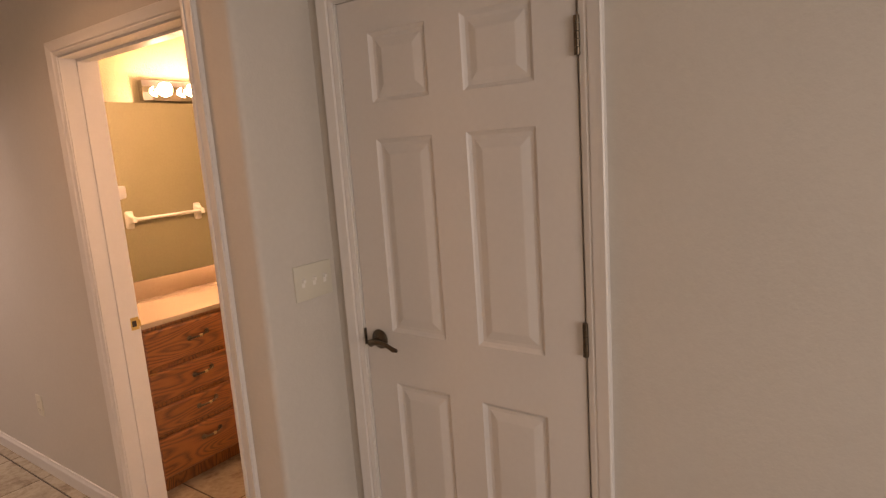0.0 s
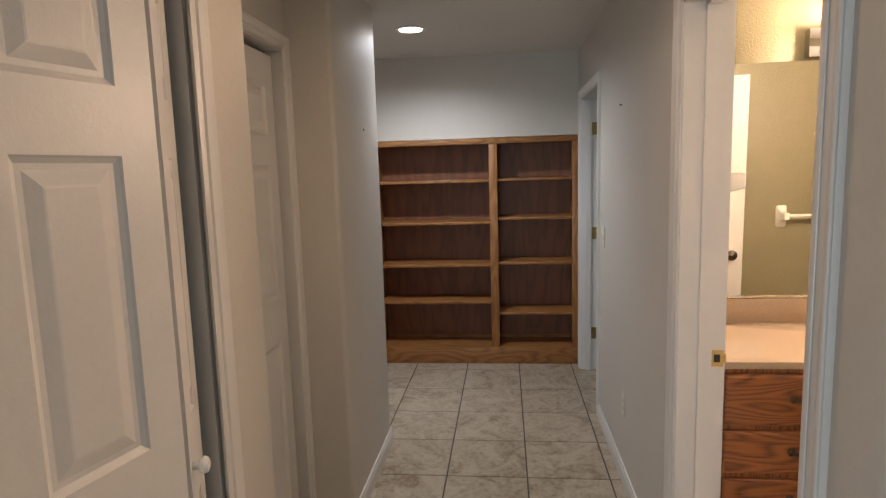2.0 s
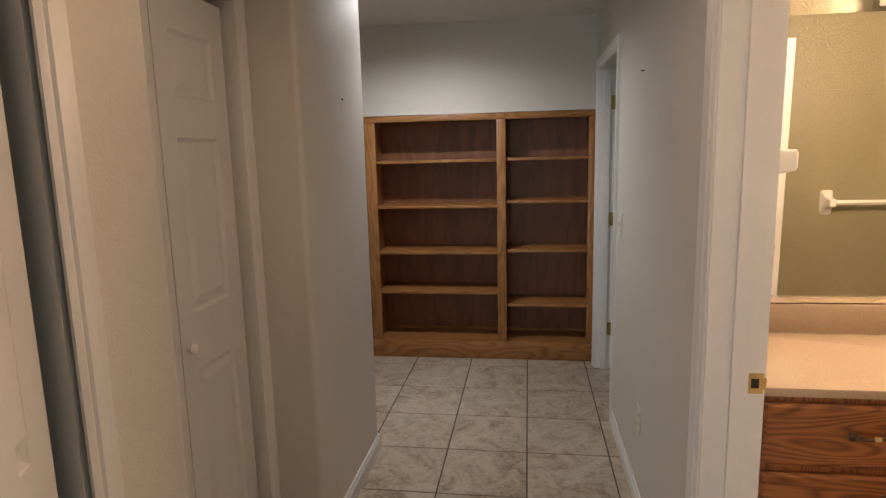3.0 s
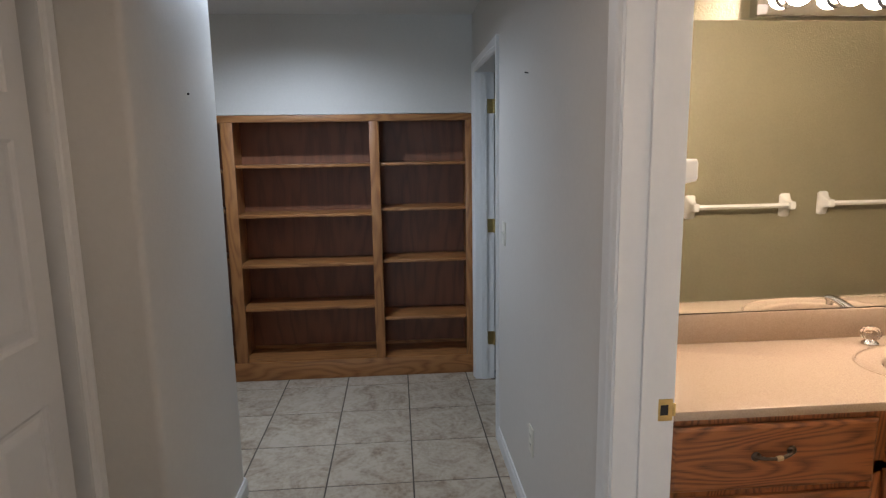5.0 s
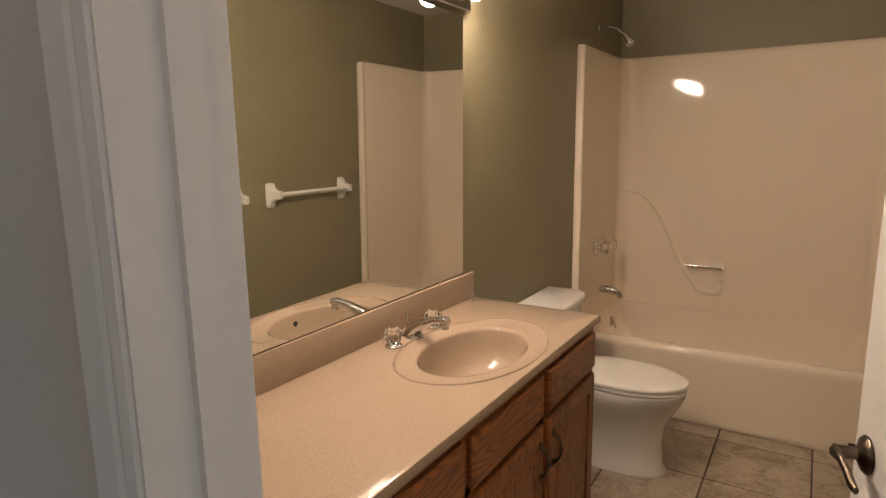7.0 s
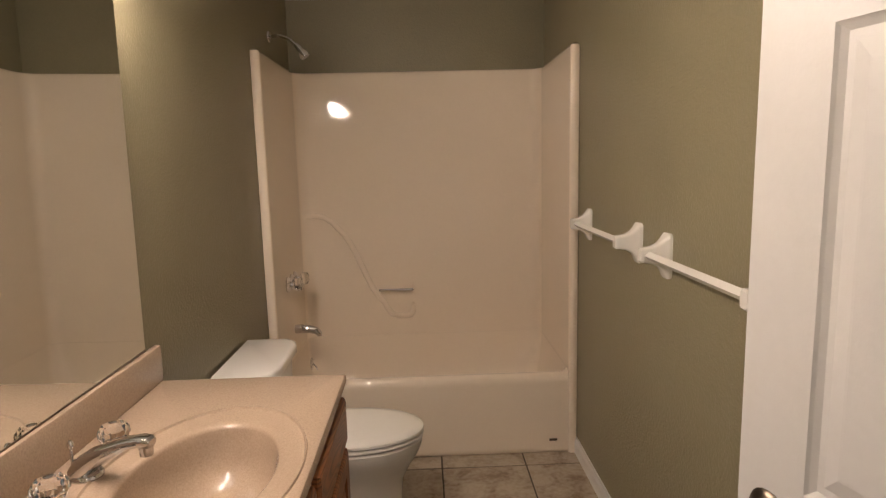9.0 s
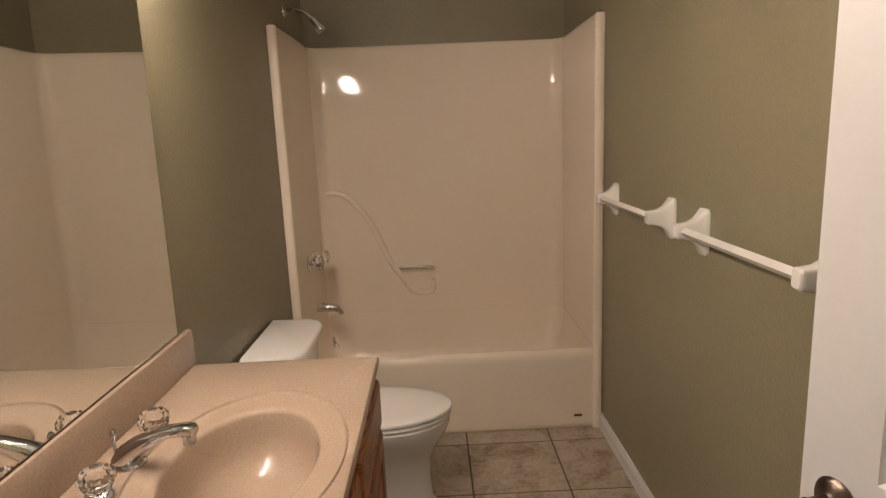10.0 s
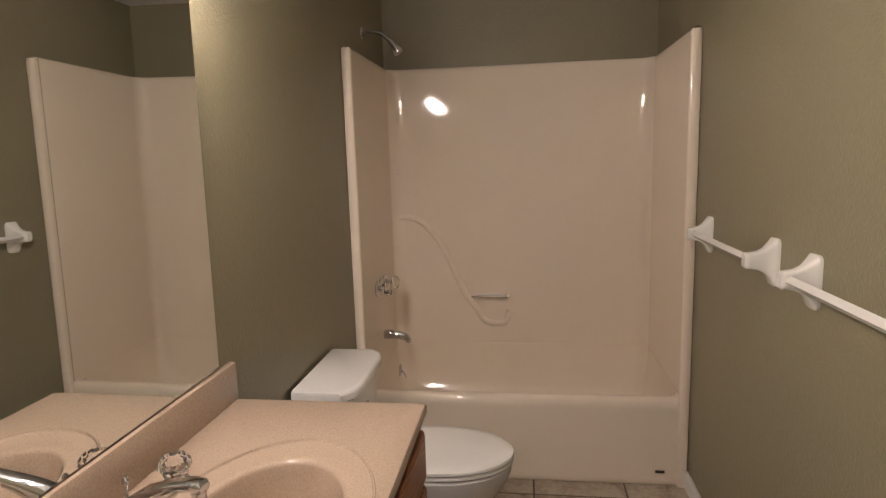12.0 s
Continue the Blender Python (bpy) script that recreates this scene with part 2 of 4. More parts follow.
def ellipse(cx, cy, rx, ry, z, n=40, power=2.0):
    pts = []
    for k in range(n):
        c, s = math.cos(2 * math.pi * k / n), math.sin(2 * math.pi * k / n)
        pts.append((cx + rx * math.copysign(abs(c) ** (2 / power), c), cy + ry * math.copysign(abs(s) ** (2 / power), s), z))
    return pts


def panel_leaf(name, w, h, t, panels, material, depth=0.009):
    """A moulded door leaf in x (0..w), z (0..h), y (-t/2..t/2), with raised panels on both faces."""
    bm = bmesh.new()
    xs = sorted({0, w, *[p[0] for p in panels], *[p[2] for p in panels]})
    zs = sorted({0, h, *[p[1] for p in panels], *[p[3] for p in panels]})
    steps = [(0, 0), (0.004, -0.004), (0.012, -depth), (0.022, -depth), (0.046, -0.002), (0.050, -0.0015)]
    for side in (-1, 1):
        y = side * t / 2
        for xa, xb in zip(xs, xs[1:]):
            for za, zb in zip(zs, zs[1:]):
                hole = any(p[0] <= xa and xb <= p[2] and p[1] <= za and zb <= p[3] for p in panels)
                if not hole:
                    bm.faces.new([bm.verts.new((x, y, z)) for x, z in ((xa, za), (xb, za), (xb, zb), (xa, zb))])
        for x0, z0, x1, z1 in panels:
            prev = None
            for inset, d in steps:
                yy = y + side * d
                ring = [bm.verts.new((x, yy, z)) for x, z in ((x0 + inset, z0 + inset), (x1 - inset, z0 + inset), (x1 - inset, z1 - inset), (x0 + inset, z1 - inset))]
                if prev:
                    for k in range(4):
                        bm.faces.new((prev[k], prev[(k + 1) % 4], ring[(k + 1) % 4], ring[k]))
                prev = ring
            bm.faces.new(prev)
    for a, b in (((0, 0), (w, 0)), ((w, 0), (w, h)), ((w, h), (0, h)), ((0, h), (0, 0))):
        bm.faces.new([bm.verts.new(p) for p in ((a[0], -t / 2, a[1]), (b[0], -t / 2, b[1]), (b[0], t / 2, b[1]), (a[0], t / 2, a[1]))])
    bmesh.ops.remove_doubles(bm, verts=bm.verts, dist=1e-5)
    return finish(name, bm, material)


def six_panels(w, h=2.03):
    s = 0.115 if w > 0.7 else 0.10
    c = (w - 3 * s) / 2
    out = []
    for x in (s, 2 * s + c):
        out += [(x, 0.24, x + c, 0.835), (x, 1.01, x + c, 1.62), (x, 1.73, x + c, 1.93)]
    return out


def casing(name, x0, x1, top, y, out, parent=None, wide=0.058, left=True, right=True):
    """Moulded trim round an opening in a wall that faces along y; out is +1 or -1."""
    bm = bmesh.new()
    prof = [(0.0, 0.006), (0.012, 0.010), (0.017, 0.008), (0.022, 0.013), (0.040, 0.016), (wide - 0.004, 0.019), (wide, 0.016), (wide, 0.0)]

    def run(path_at):
        cols = [[bm.verts.new(path_at(k, u, d)) for u, d in prof] for k in (0, 1)]
        for i in range(len(prof) - 1):
            bm.faces.new((cols[0][i], cols[0][i + 1], cols[1][i + 1], cols[1][i]))
    if left:
        run(lambda k, u, d: (x0 - u, y + out * d, 0.0 if k == 0 else top + u))
    if right:
        run(lambda k, u, d: (x1 + u, y + out * d, 0.0 if k == 0 else top + u))
    run(lambda k, u, d: ((x0 - u if left else x0) if k == 0 else (x1 + u if right else x1), y + out * d, top + u))
    # back and inner return
    for xa, xb in (((x0 - 0.002, x0 + 0.001),) if left else ()) + (((x1 - 0.001, x1 + 0.002),) if right else ()):
        add_box(bm, xa, y, 0, xb, y + out * 0.006, top)
    ob = finish(name, bm, TRIM, parent)
    return ob


def baseboard(bm, ax, ay, bx, by, nx, ny, h=0.082, t=0.013):
    """One straight run along a wall, from a to b, with its face towards (nx, ny)."""
    prof = [(t, 0.0), (t, h * 0.72), (t * 0.62, h * 0.86), (t * 0.5, h), (0, h)]
    a = [bm.verts.new((ax + nx * d, ay + ny * d, z)) for d, z in prof]
    b = [bm.verts.new((bx + nx * d, by + ny * d, z)) for d, z in prof]
    for i in range(len(prof) - 1):
        bm.faces.new((a[i], a[i + 1], b[i + 1], b[i]))
    bm.faces.new(a)
    bm.faces.new(b[::-1])


# ---- structure ----
HR, HL = 1.725, 0.475          # hall walls
BX0, BX1, BY1 = -2.522, -1.013, 5.435  # bathroom
JL, JR = -1.958, -1.078       # bathroom doorway between jambs
SHX = -4.631                  # bookcase front and wall above it
EY = 1.96                    # wall of the closed door


def structure(name, rows, material, label, category="wall", bevel=0.0, upright=True, segments=4):
    ob = boxes(name, rows, material, bevel=bevel, upright=upright, segments=segments)
    return tagged(ob, label, category, kind="structure")


T = 0.02
structure("wall_hall_north", [(SHX, HR, 0, -4.51, HR + 0.08, CEIL), (-4.51, HR, 2.06, -3.645, HR + 0.08, CEIL), (-3.645, HR, 0, JL - T, HR + 0.08, CEIL),
                              (JL - T, HR, 2.07, JR + T, HR + 0.08, CEIL), (JR + T, HR, 0, -0.956, HR + 0.08, CEIL)], PAINT, "off-white painted hallway wall with two doorways")
structure("wall_bath_south", [(BX0 - 0.1, HR + 0.08, 0, JL - T, HR + 0.15, CEIL), (JL - T, HR + 0.08, 2.07, JR + T, HR + 0.15, CEIL), (JR + T, HR + 0.08, 0, BX1, HR + 0.15, CEIL)], GREEN, "olive green bathroom wall around its doorway")
structure("wall_bath_west", [(BX0 - 0.1, HR + 0.15, 0, BX0, BY1 + 0.1, CEIL)], GREEN, "olive green textured bathroom wall behind the vanity")
structure("wall_bath_north", [(BX0, BY1, 0, BX1, BY1 + 0.1, CEIL)], GREEN, "olive green bathroom wall behind the bathtub")
structure("wall_bath_east", [(BX1, HR + 0.08, 0, -0.957, BY1 + 0.1, CEIL)], GREEN, "olive green bathroom wall with towel bars")
structure("wall_stub", [(-0.955, 1.66, 0, -0.755, EY + 0.12, CEIL)], PAINT, "off-white wall end with rounded corners and a switch plate", bevel=0.02)
structure("wall_entry", [(-0.755, EY, 0, -0.66, EY + 0.12, CEIL), (-0.66, EY, 2.06, 0.153, EY + 0.12, CEIL), (0.153, EY, 0, 3.5, EY + 0.12, CEIL)], PAINT, "off-white wall with a closed white door")
structure("wall_west", [(-5.1, -1.7, 0, -4.95, HR, CEIL), (-4.95, -1.7, 1.80, SHX, HR, CEIL), (-4.95, HR, 0, SHX, HR + 0.15, CEIL)], PAINT, "off-white wall above the built-in bookcase")
structure("wall_closet_pier", [(-1.53, 0.05, 0, -1.245, HL + 0.01, CEIL)], PAINT, "off-white wall end with rounded corner between closets", bevel=0.02)
structure("wall_closet_front", [(-0.595, 0.37, 0, -0.35, HL, CEIL), (-1.245, 0.37, 2.06, -0.595, HL - 0.001, CEIL)], PAINT, "off-white wall above the closet opening")
structure("wall_alcove", [(-1.60, 0.19, 0, -1.53, 0.285, CEIL), (-2.335, 0.19, 2.06, -1.60, 0.285, CEIL), (-2.375, 0.19, 0, -2.335, 0.285, CEIL)], PAINT, "off-white alcove wall around the closet doors")
structure("wall_hall_south", [(-3.21, -1.7, 0, -2.375, HL, CEIL)], PAINT, "off-white hallway wall with rounded corners and a nail hole", bevel=0.022)
structure("wall_closet_back", [(-2.375, -0.55, 0, -0.35, -0.45, CEIL), (-0.45, -0.45, 0, -0.35, 0.37, CEIL), (-1.40, -0.45, 0, -1.30, 0.05, CEIL)], PAINT, "plain off-white closet walls")
structure("wall_side_space", [(-5.1, -1.8, 0, -2.48, -1.7, CEIL)], PAINT, "plain off-white wall closing the side space")
structure("wall_room_south", [(-0.45, -2.6, 0, 3.6, -2.5, CEIL), (-0.45, -2.5, 0, -0.35, -0.55, CEIL)], PAINT, "plain off-white room walls")
structure("wall_room_east", [(3.5, -2.5, 0, 3.6, -0.75, CEIL), (3.5, 0.75, 0, 3.6, EY + 0.12, CEIL), (3.5, -0.75, 0, 3.6, 0.75, 0.85), (3.5, -0.75, 2.05, 3.6, 0.75, CEIL)], PAINT, "plain off-white room wall with a window opening")
structure("wall_far_room", [(-4.84, HR + 0.15, 0, -4.66, 4.2, CEIL), (-3.2, HR + 0.15, 0, -3.1, 4.2, CEIL), (-4.84, 4.2, 0, -3.1, 4.3, CEIL)], PAINT, "plain off-white walls of the room beyond the hallway door")
structure("ceiling", [(-5.2, -2.6, CEIL, 3.6, 5.5, CEIL + 0.1)], CEILING, "white textured ceiling", "ceiling")

# window frame in the room behind the start
tagged(boxes("window_1", [(3.46, -0.78, 0.80, 3.5, 0.78, 0.86), (3.46, -0.78, 2.04, 3.5, 0.78, 2.10), (3.46, -0.78, 0.86, 3.5, -0.72, 2.04), (3.46, 0.72, 0.86, 3.5, 0.78, 2.04), (3.52, -0.02, 0.86, 3.55, 0.02, 2.04)], TRIM), "white window frame in an off-white wall", "window", kind="structure")

TY = 4.607                   # front of the bathtub
# jambs and casings
tagged(boxes("door_frame_1", [(JL - T, HR, 0, JL, HR + 0.15, 2.07), (JR, HR, 0, JR + T, HR + 0.15, 2.07), (JL, HR, 2.05, JR, HR + 0.15, 2.07),
                              (JL, HR + 0.065, 0, JL + 0.011, HR + 0.108, 2.05), (JR - 0.011, HR + 0.065, 0, JR, HR + 0.108, 2.05), (JL, HR + 0.065, 2.039, JR, HR + 0.108, 2.05)], TRIM), "white painted bathroom door jamb with stop", "door frame", kind="structure")
tagged(casing("trim_1", JL - 0.006, JR + 0.006, 2.056, HR, -1), "white moulded door casing", "trim", kind="structure")
tagged(casing("trim_2", JL - 0.006, JR + 0.006, 2.056, HR + 0.15, 1), "white moulded door casing", "trim", kind="structure")
tagged(boxes("door_frame_2", [(-4.51, HR, 0, -4.49, HR + 0.12, 2.06), (-3.665, HR, 0, -3.645, HR + 0.12, 2.06), (-4.49, HR, 2.04, -3.665, HR + 0.12, 2.06), (-4.49, HR + 0.03, 0, -4.479, HR + 0.07, 2.04)], TRIM), "white painted hallway door jamb", "door frame", kind="structure")
tagged(casing("trim_3", -4.496, -3.659, 2.046, HR, -1), "white moulded door casing", "trim", kind="structure")
tagged(boxes("door_frame_3", [(-0.66, EY, 0, -0.642, EY + 0.12, 2.06), (0.135, EY, 0, 0.153, EY + 0.12, 2.06), (-0.642, EY, 2.042, 0.135, EY + 0.12, 2.06)], TRIM), "white painted door jamb", "door frame", kind="structure")
tagged(casing("trim_4", -0.648, 0.141, 2.048, EY, -1), "white moulded door casing", "trim", kind="structure")
tagged(boxes("door_frame_4", [(-1.245, 0.37, 0, -1.23, HL, 2.06), (-0.61, 0.37, 0, -0.595, HL, 2.06), (-1.23, 0.37, 2.045, -0.61, HL, 2.06)], TRIM), "white painted closet jamb", "door frame", kind="structure")
tagged(casing("trim_5", -1.236, -0.604, 2.051, HL + 0.01, 1), "white moulded closet casing", "trim", kind="structure")
tagged(boxes("door_frame_5", [(-2.335, 0.19, 0, -2.32, 0.285, 2.06), (-1.615, 0.19, 0, -1.60, 0.285, 2.06), (-2.32, 0.19, 2.045, -1.615, 0.285, 2.06)], TRIM), "white painted closet jamb", "door frame", kind="structure")
tagged(casing("trim_6", -2.322, -1.609, 2.051, 0.285, 1, wide=0.051), "white moulded closet casing", "trim", kind="structure")

tagged(boxes("trim_7", [(-0.963, 1.648, 0, -0.898, 1.662, 2.11), (-0.957, 1.644, 0, -0.940, 1.648, 2.105), (-0.912, 1.643, 0, -0.900, 1.648, 2.105)], TRIM, bevel=0.002), "white moulded vertical trim on the wall end", "trim", kind="structure")

bm = bmesh.new()
baseboard(bm, -3.60, HR, JL - 0.066, HR, 0, -1)
baseboard(bm, -3.21, HL, -2.375, HL, 0, 1)
baseboard(bm, -3.21, -1.7, -3.21, HL, -1, 0)
baseboard(bm, -2.375, 0.305, -2.375, HL, 1, 0)
baseboard(bm, -1.53, HL + 0.01, -1.295, HL + 0.01, 0, 1)
baseboard(bm, -0.545, HL, -0.35, HL, 0, 1)
baseboard(bm, 0.20, EY, 3.5, EY, 0, -1)
baseboard(bm, -0.755, 1.66, -0.755, EY, 1, 0)
baseboard(bm, -0.89, 1.66, -0.755, 1.66, 0, -1)
baseboard(bm, BX1, HR + 0.15, BX1, TY - 0.01, -1, 0)
tagged(finish("baseboard", bm, TRIM), "white moulded baseboard along the walls", "baseboard", kind="structure")


# ---- doors ----
def lever(parent_m, side, mat_=BRONZE):
    """Lever handle with a round rose, at the origin of parent_m; side +1 or -1 for the face."""
    y = side
    rose = [(0.031, 0), (0.033, 0.004), (0.028, 0.010), (0.016, 0.014), (0.011, 0.018), (0.011, 0.045), (0.013, 0.05)]
    bm = bmesh.new()
    rings = []
    for r, h in rose:
        rings.append([bm.verts.new((r * math.cos(a), y * h, r * math.sin(a))) for a in (2 * math.pi * k / 20 for k in range(20))])
    for a, b in zip(rings, rings[1:]):
        for k in range(20):
            bm.faces.new((a[k], a[(k + 1) % 20], b[(k + 1) % 20], b[k]))
    bm.faces.new(rings[-1])
    path = [(0.0, 0.05, 0.0), (0.02, 0.052, 0.006), (0.045, 0.052, 0.007), (0.07, 0.05, 0.0), (0.09, 0.048, -0.010), (0.105, 0.046, -0.012)]
    rad = [0.011, 0.010, 0.008, 0.008, 0.009, 0.006]
    prev = None
    for (x, d, z), r in zip(path, rad):
        ring = [bm.verts.new((x, y * (d + 0.7 * r * math.cos(a)), z + r * math.sin(a))) for a in (2 * math.pi * k / 12 for k in range(12))]
        if prev:
            for k in range(12):
                bm.faces.new((prev[k], prev[(k + 1) % 12], ring[(k + 1) % 12], ring[k]))
        else:
            bm.faces.new(ring)
        prev = ring
    bm.faces.new(prev)
    return finish("lever", bm, mat_, None, True, parent_m)


def hinge(x, y, z, material=BRONZE, plate=None):
    rows = []
    bm = bmesh.new()
    for k in range(5):
        r = 0.0075
        za, zb = z - 0.045 + k * 0.018, z - 0.045 + k * 0.018 + 0.017
        ra = [bm.verts.new((x + r * math.cos(a), y + r * math.sin(a), za)) for a in (2 * math.pi * i / 12 for i in range(12))]
        rb = [bm.verts.new((v.co.x, v.co.y, zb)) for v in ra]
        for i in range(12):
            bm.faces.new((ra[i], ra[(i + 1) % 12], rb[(i + 1) % 12], rb[i]))
        bm.faces.new(ra[::-1])
        bm.faces.new(rb)
    if plate:
        add_box(bm, *plate)
    return finish("hinge", bm, material)


# closed door with lever
LEAF_W = 0.768
door = empty("door_1", -0.639, EY + 0.02, 0)
leaf = panel_leaf("leaf", LEAF_W, 2.03, 0.035, six_panels(LEAF_W), DOORW)
leaf.matrix_world = pose(-0.639, EY + 0.0215, 0.01)
lv = lever(pose(-0.578, EY + 0.004, 0.99), -1)
latch = boxes("latch", [(-0.6415, EY - 0.004, 0.965, -0.6375, EY + 0.012, 1.02)], BRONZE)
adopt(door, leaf, lv, latch, *[hinge(0.134, EY - 0.006, z) for z in (0.33, 1.085, 1.83)])
tagged(door, "closed white six-panel door with a dark lever handle", "door", kind="structure")

# bathroom door, swung in
door = empty("door_2", -1.088, 1.885, 0)
wl = 0.757
leaf = panel_leaf("leaf", wl, 2.03, 0.035, six_panels(wl), DOORW)
swing = pose(-1.090, 1.890, 0.01, 0, 0, 103.3)
leaf.matrix_world = swing
l1 = lever(swing @ pose(wl - 0.06, 0.0175, 0.955) @ Matrix.Diagonal((-1, 1, 1, 1)), 1)
l2 = lever(swing @ pose(wl - 0.06, -0.0175, 0.955) @ Matrix.Diagonal((-1, 1, 1, 1)), -1)
adopt(door, leaf, l1, l2, *[hinge(-1.08, 1.882, z, BRASS) for z in (0.33, 1.085, 1.83)])
tagged(door, "open white six-panel bathroom door with a bronze lever", "door", kind="structure")

# hallway door, swung open into the far room
door = empty("door_3", -4.50, 1.86, 0)
leaf = panel_leaf("leaf", 0.76, 2.03, 0.035, six_panels(0.76), DOORW)
leaf.matrix_world = pose(-4.475, 1.865, 0.01, 0, 0, 84)
adopt(door, leaf, *[hinge(-4.473, 1.842, z, BRASS, (-4.491, 1.80, z - 0.045, -4.4875, 1.842, z + 0.045)) for z in (0.29, 1.06, 1.83)])
tagged(door, "open white door seen edge on in its frame", "door", kind="structure")


def bifold(name, ax, ay, fx, fy, bx, by, knob_at, label):
    """Two hinged closet leaves from a to the fold f, and from f to b."""
    root = empty(name, ax, ay, 0)
    for (x0, y0), (x1, y1), kn in (((ax, ay), (fx, fy), False), ((fx, fy), (bx, by), True)):
        w = math.hypot(x1 - x0, y1 - y0) - 0.004
        s = 0.078
        lf = panel_leaf("leaf", w, 2.0, 0.032, [(s, 0.14, w - s, 0.87), (s, 1.05, w - s, 1.575), (s, 1.69, w - s, 1.88)], DOORW)
        m = pose(x0, y0, 0.02, 0, 0, math.degrees(math.atan2(y1 - y0, x1 - x0)))
        lf.matrix_world = m
        adopt(root, lf)
        if kn:
            p = m @ Vector((knob_at * w, -0.016, 0.955))
            n = (m.to_3x3() @ Vector((0, -1, 0)))
            k = tube("knob", [p, p + 0.012 * n, p + 0.016 * n, p + 0.022 * n, p + 0.030 * n, p + 0.034 * n], 0.01, CERAMIC, radii=[0.008, 0.008, 0.015, 0.018, 0.015, 0.006])
            adopt(root, k)
    return tagged(root, label, "closet door", kind="structure")


bifold("door_4", -0.66, 0.435, -1.0, 0.520, -1.19, 0.44, 0.16, "white panelled bifold closet door standing ajar")
bifold("door_5", -1.620, 0.235, -1.905, 0.235, -2.298, 0.235, 0.07, "white panelled bifold closet door with a round knob")


# ---- bookcase ----
def bookcase():
    root = empty("bookcase", SHX - 0.15, 0.8, 0)
    x0, xf = -4.935, SHX + 0.008
    parts = [boxes("back", [(x0 - 0.008, -0.75, 0.09, x0, HR - 0.01, 1.785)], BACKING)]
    ups = [(-0.75, -0.70), (0.083, 0.160), (1.037, 1.100), (1.672, HR - 0.001)]
    for ya, yb in ups:
        parts.append(boxes("stile", [(SHX - 0.014, ya, 0.13, xf, yb, 1.752)], OAK_Z, bevel=0.002))
        yc = (ya + yb) / 2
        parts.append(boxes("divider", [(x0, yc - 0.009, 0.02, SHX - 0.014, yc + 0.009, 1.775)], OAK_Z))
    parts.append(boxes("top_rail", [(SHX - 0.014, -0.75, 1.752, xf + 0.004, HR - 0.001, 1.796)], OAK_Y, bevel=0.002))
    parts.append(boxes("top", [(x0, -0.75, 1.775, SHX - 0.014, HR - 0.001, 1.795)], OAK_Y))
    parts.append(boxes("base_rail", [(SHX - 0.014, -0.75, 0.001, xf + 0.004, HR - 0.001, 0.13)], OAK_Y, bevel=0.002))
    parts.append(boxes("bottom", [(x0, -0.75, 0.115, SHX - 0.010, HR - 0.001, 0.133)], OAK_Y))
    bays = [(-0.70, 0.083, (1.44, 1.175, 0.85, 0.46)), (0.160, 1.037, (1.468, 1.138, 0.798, 0.498)), (1.100, 1.672, (1.472, 1.168, 0.812, 0.406))]
    for ya, yb, zs in bays:
        for z in zs:
            parts.append(boxes("shelf", [(x0, ya - 0.02, z - 0.01, SHX - 0.016, yb + 0.02, z + 0.01)], OAK_Y, bevel=0.002))
        parts.append(boxes("cleat", [(x0, ya - 0.02, 0.133, x0 + 0.012, yb + 0.02, 0.155)], OAK_Y))
    adopt(root, *parts)
    tagged(root, "tall empty built-in oak bookcase with dark back panels", "bookcase")


bookcase()


# ---- vanity ----
def pull(y0, z0, upright):
    """Antique bow pull with a cream centre, on the vanity front."""
    x = -1.983
    half = 0.048
    pts, rad = [], []
    for k in range(13):
        s = -1 + 2 * k / 12
        out = 0.026 * (1 - s * s) ** 0.6
        a = s * half
        pts.append((x + out, y0 + (0 if upright else a), z0 + (a if upright else 0) + (0.006 * s if not upright else 0)))
        rad.append(0.0046 + 0.004 * abs(s) ** 6)
    p = tube("pull", pts, 0.004, BRONZE, radii=rad, sides=8)
    c = [pts[5], tuple((a + q) / 2 for a, q in zip(pts[5], pts[6])), pts[6], tuple((a + q) / 2 for a, q in zip(pts[6], pts[7])), pts[7]]
    q = tube("pull_grip", c, 0.0065, CREAM if not upright else BRONZE, radii=[0.0055, 0.0072, 0.0076, 0.0072, 0.0055], sides=10)
    ends = [lathe("pull_rose", [(0.013, 0), (0.013, 0.003), (0.008, 0.006)], (x, pts[i][1], pts[i][2]), "x", BRONZE, sides=12) for i in (0, -1)]
    return [p, q, *ends]


def raised_front(name, y0, z0, y1, z1, material, frame_w=0.0):
    """Overlay drawer front or door with shaped edges; a door has a raised centre panel."""
    x = -2.002
    t = 0.019
    bm = bmesh.new()
    steps = [(0, 0), (0, 0.012), (0.004, 0.016), (0.010, t)]
    if frame_w:
        steps += [(frame_w, t), (frame_w + 0.004, t - 0.007), (frame_w + 0.012, t - 0.007), (frame_w + 0.035, t - 0.001)]
    prev = None
    for i, d in steps:
        ring = [bm.verts.new((x + d, y, z)) for y, z in ((y0 + i, z0 + i), (y1 - i, z0 + i), (y1 - i, z1 - i), (y0 + i, z1 - i))]
        if prev:
            for k in range(4):
                bm.faces.new((prev[k], prev[(k + 1) % 4], ring[(k + 1) % 4], ring[k]))
        else:
            bm.faces.new(ring[::-1])
        prev = ring
    bm.faces.new(prev)
    return finish(name, bm, material)


VY0, VY1, TOPZ = HR + 0.155, 3.42, 0.886
SINK = (-2.208, 2.895)


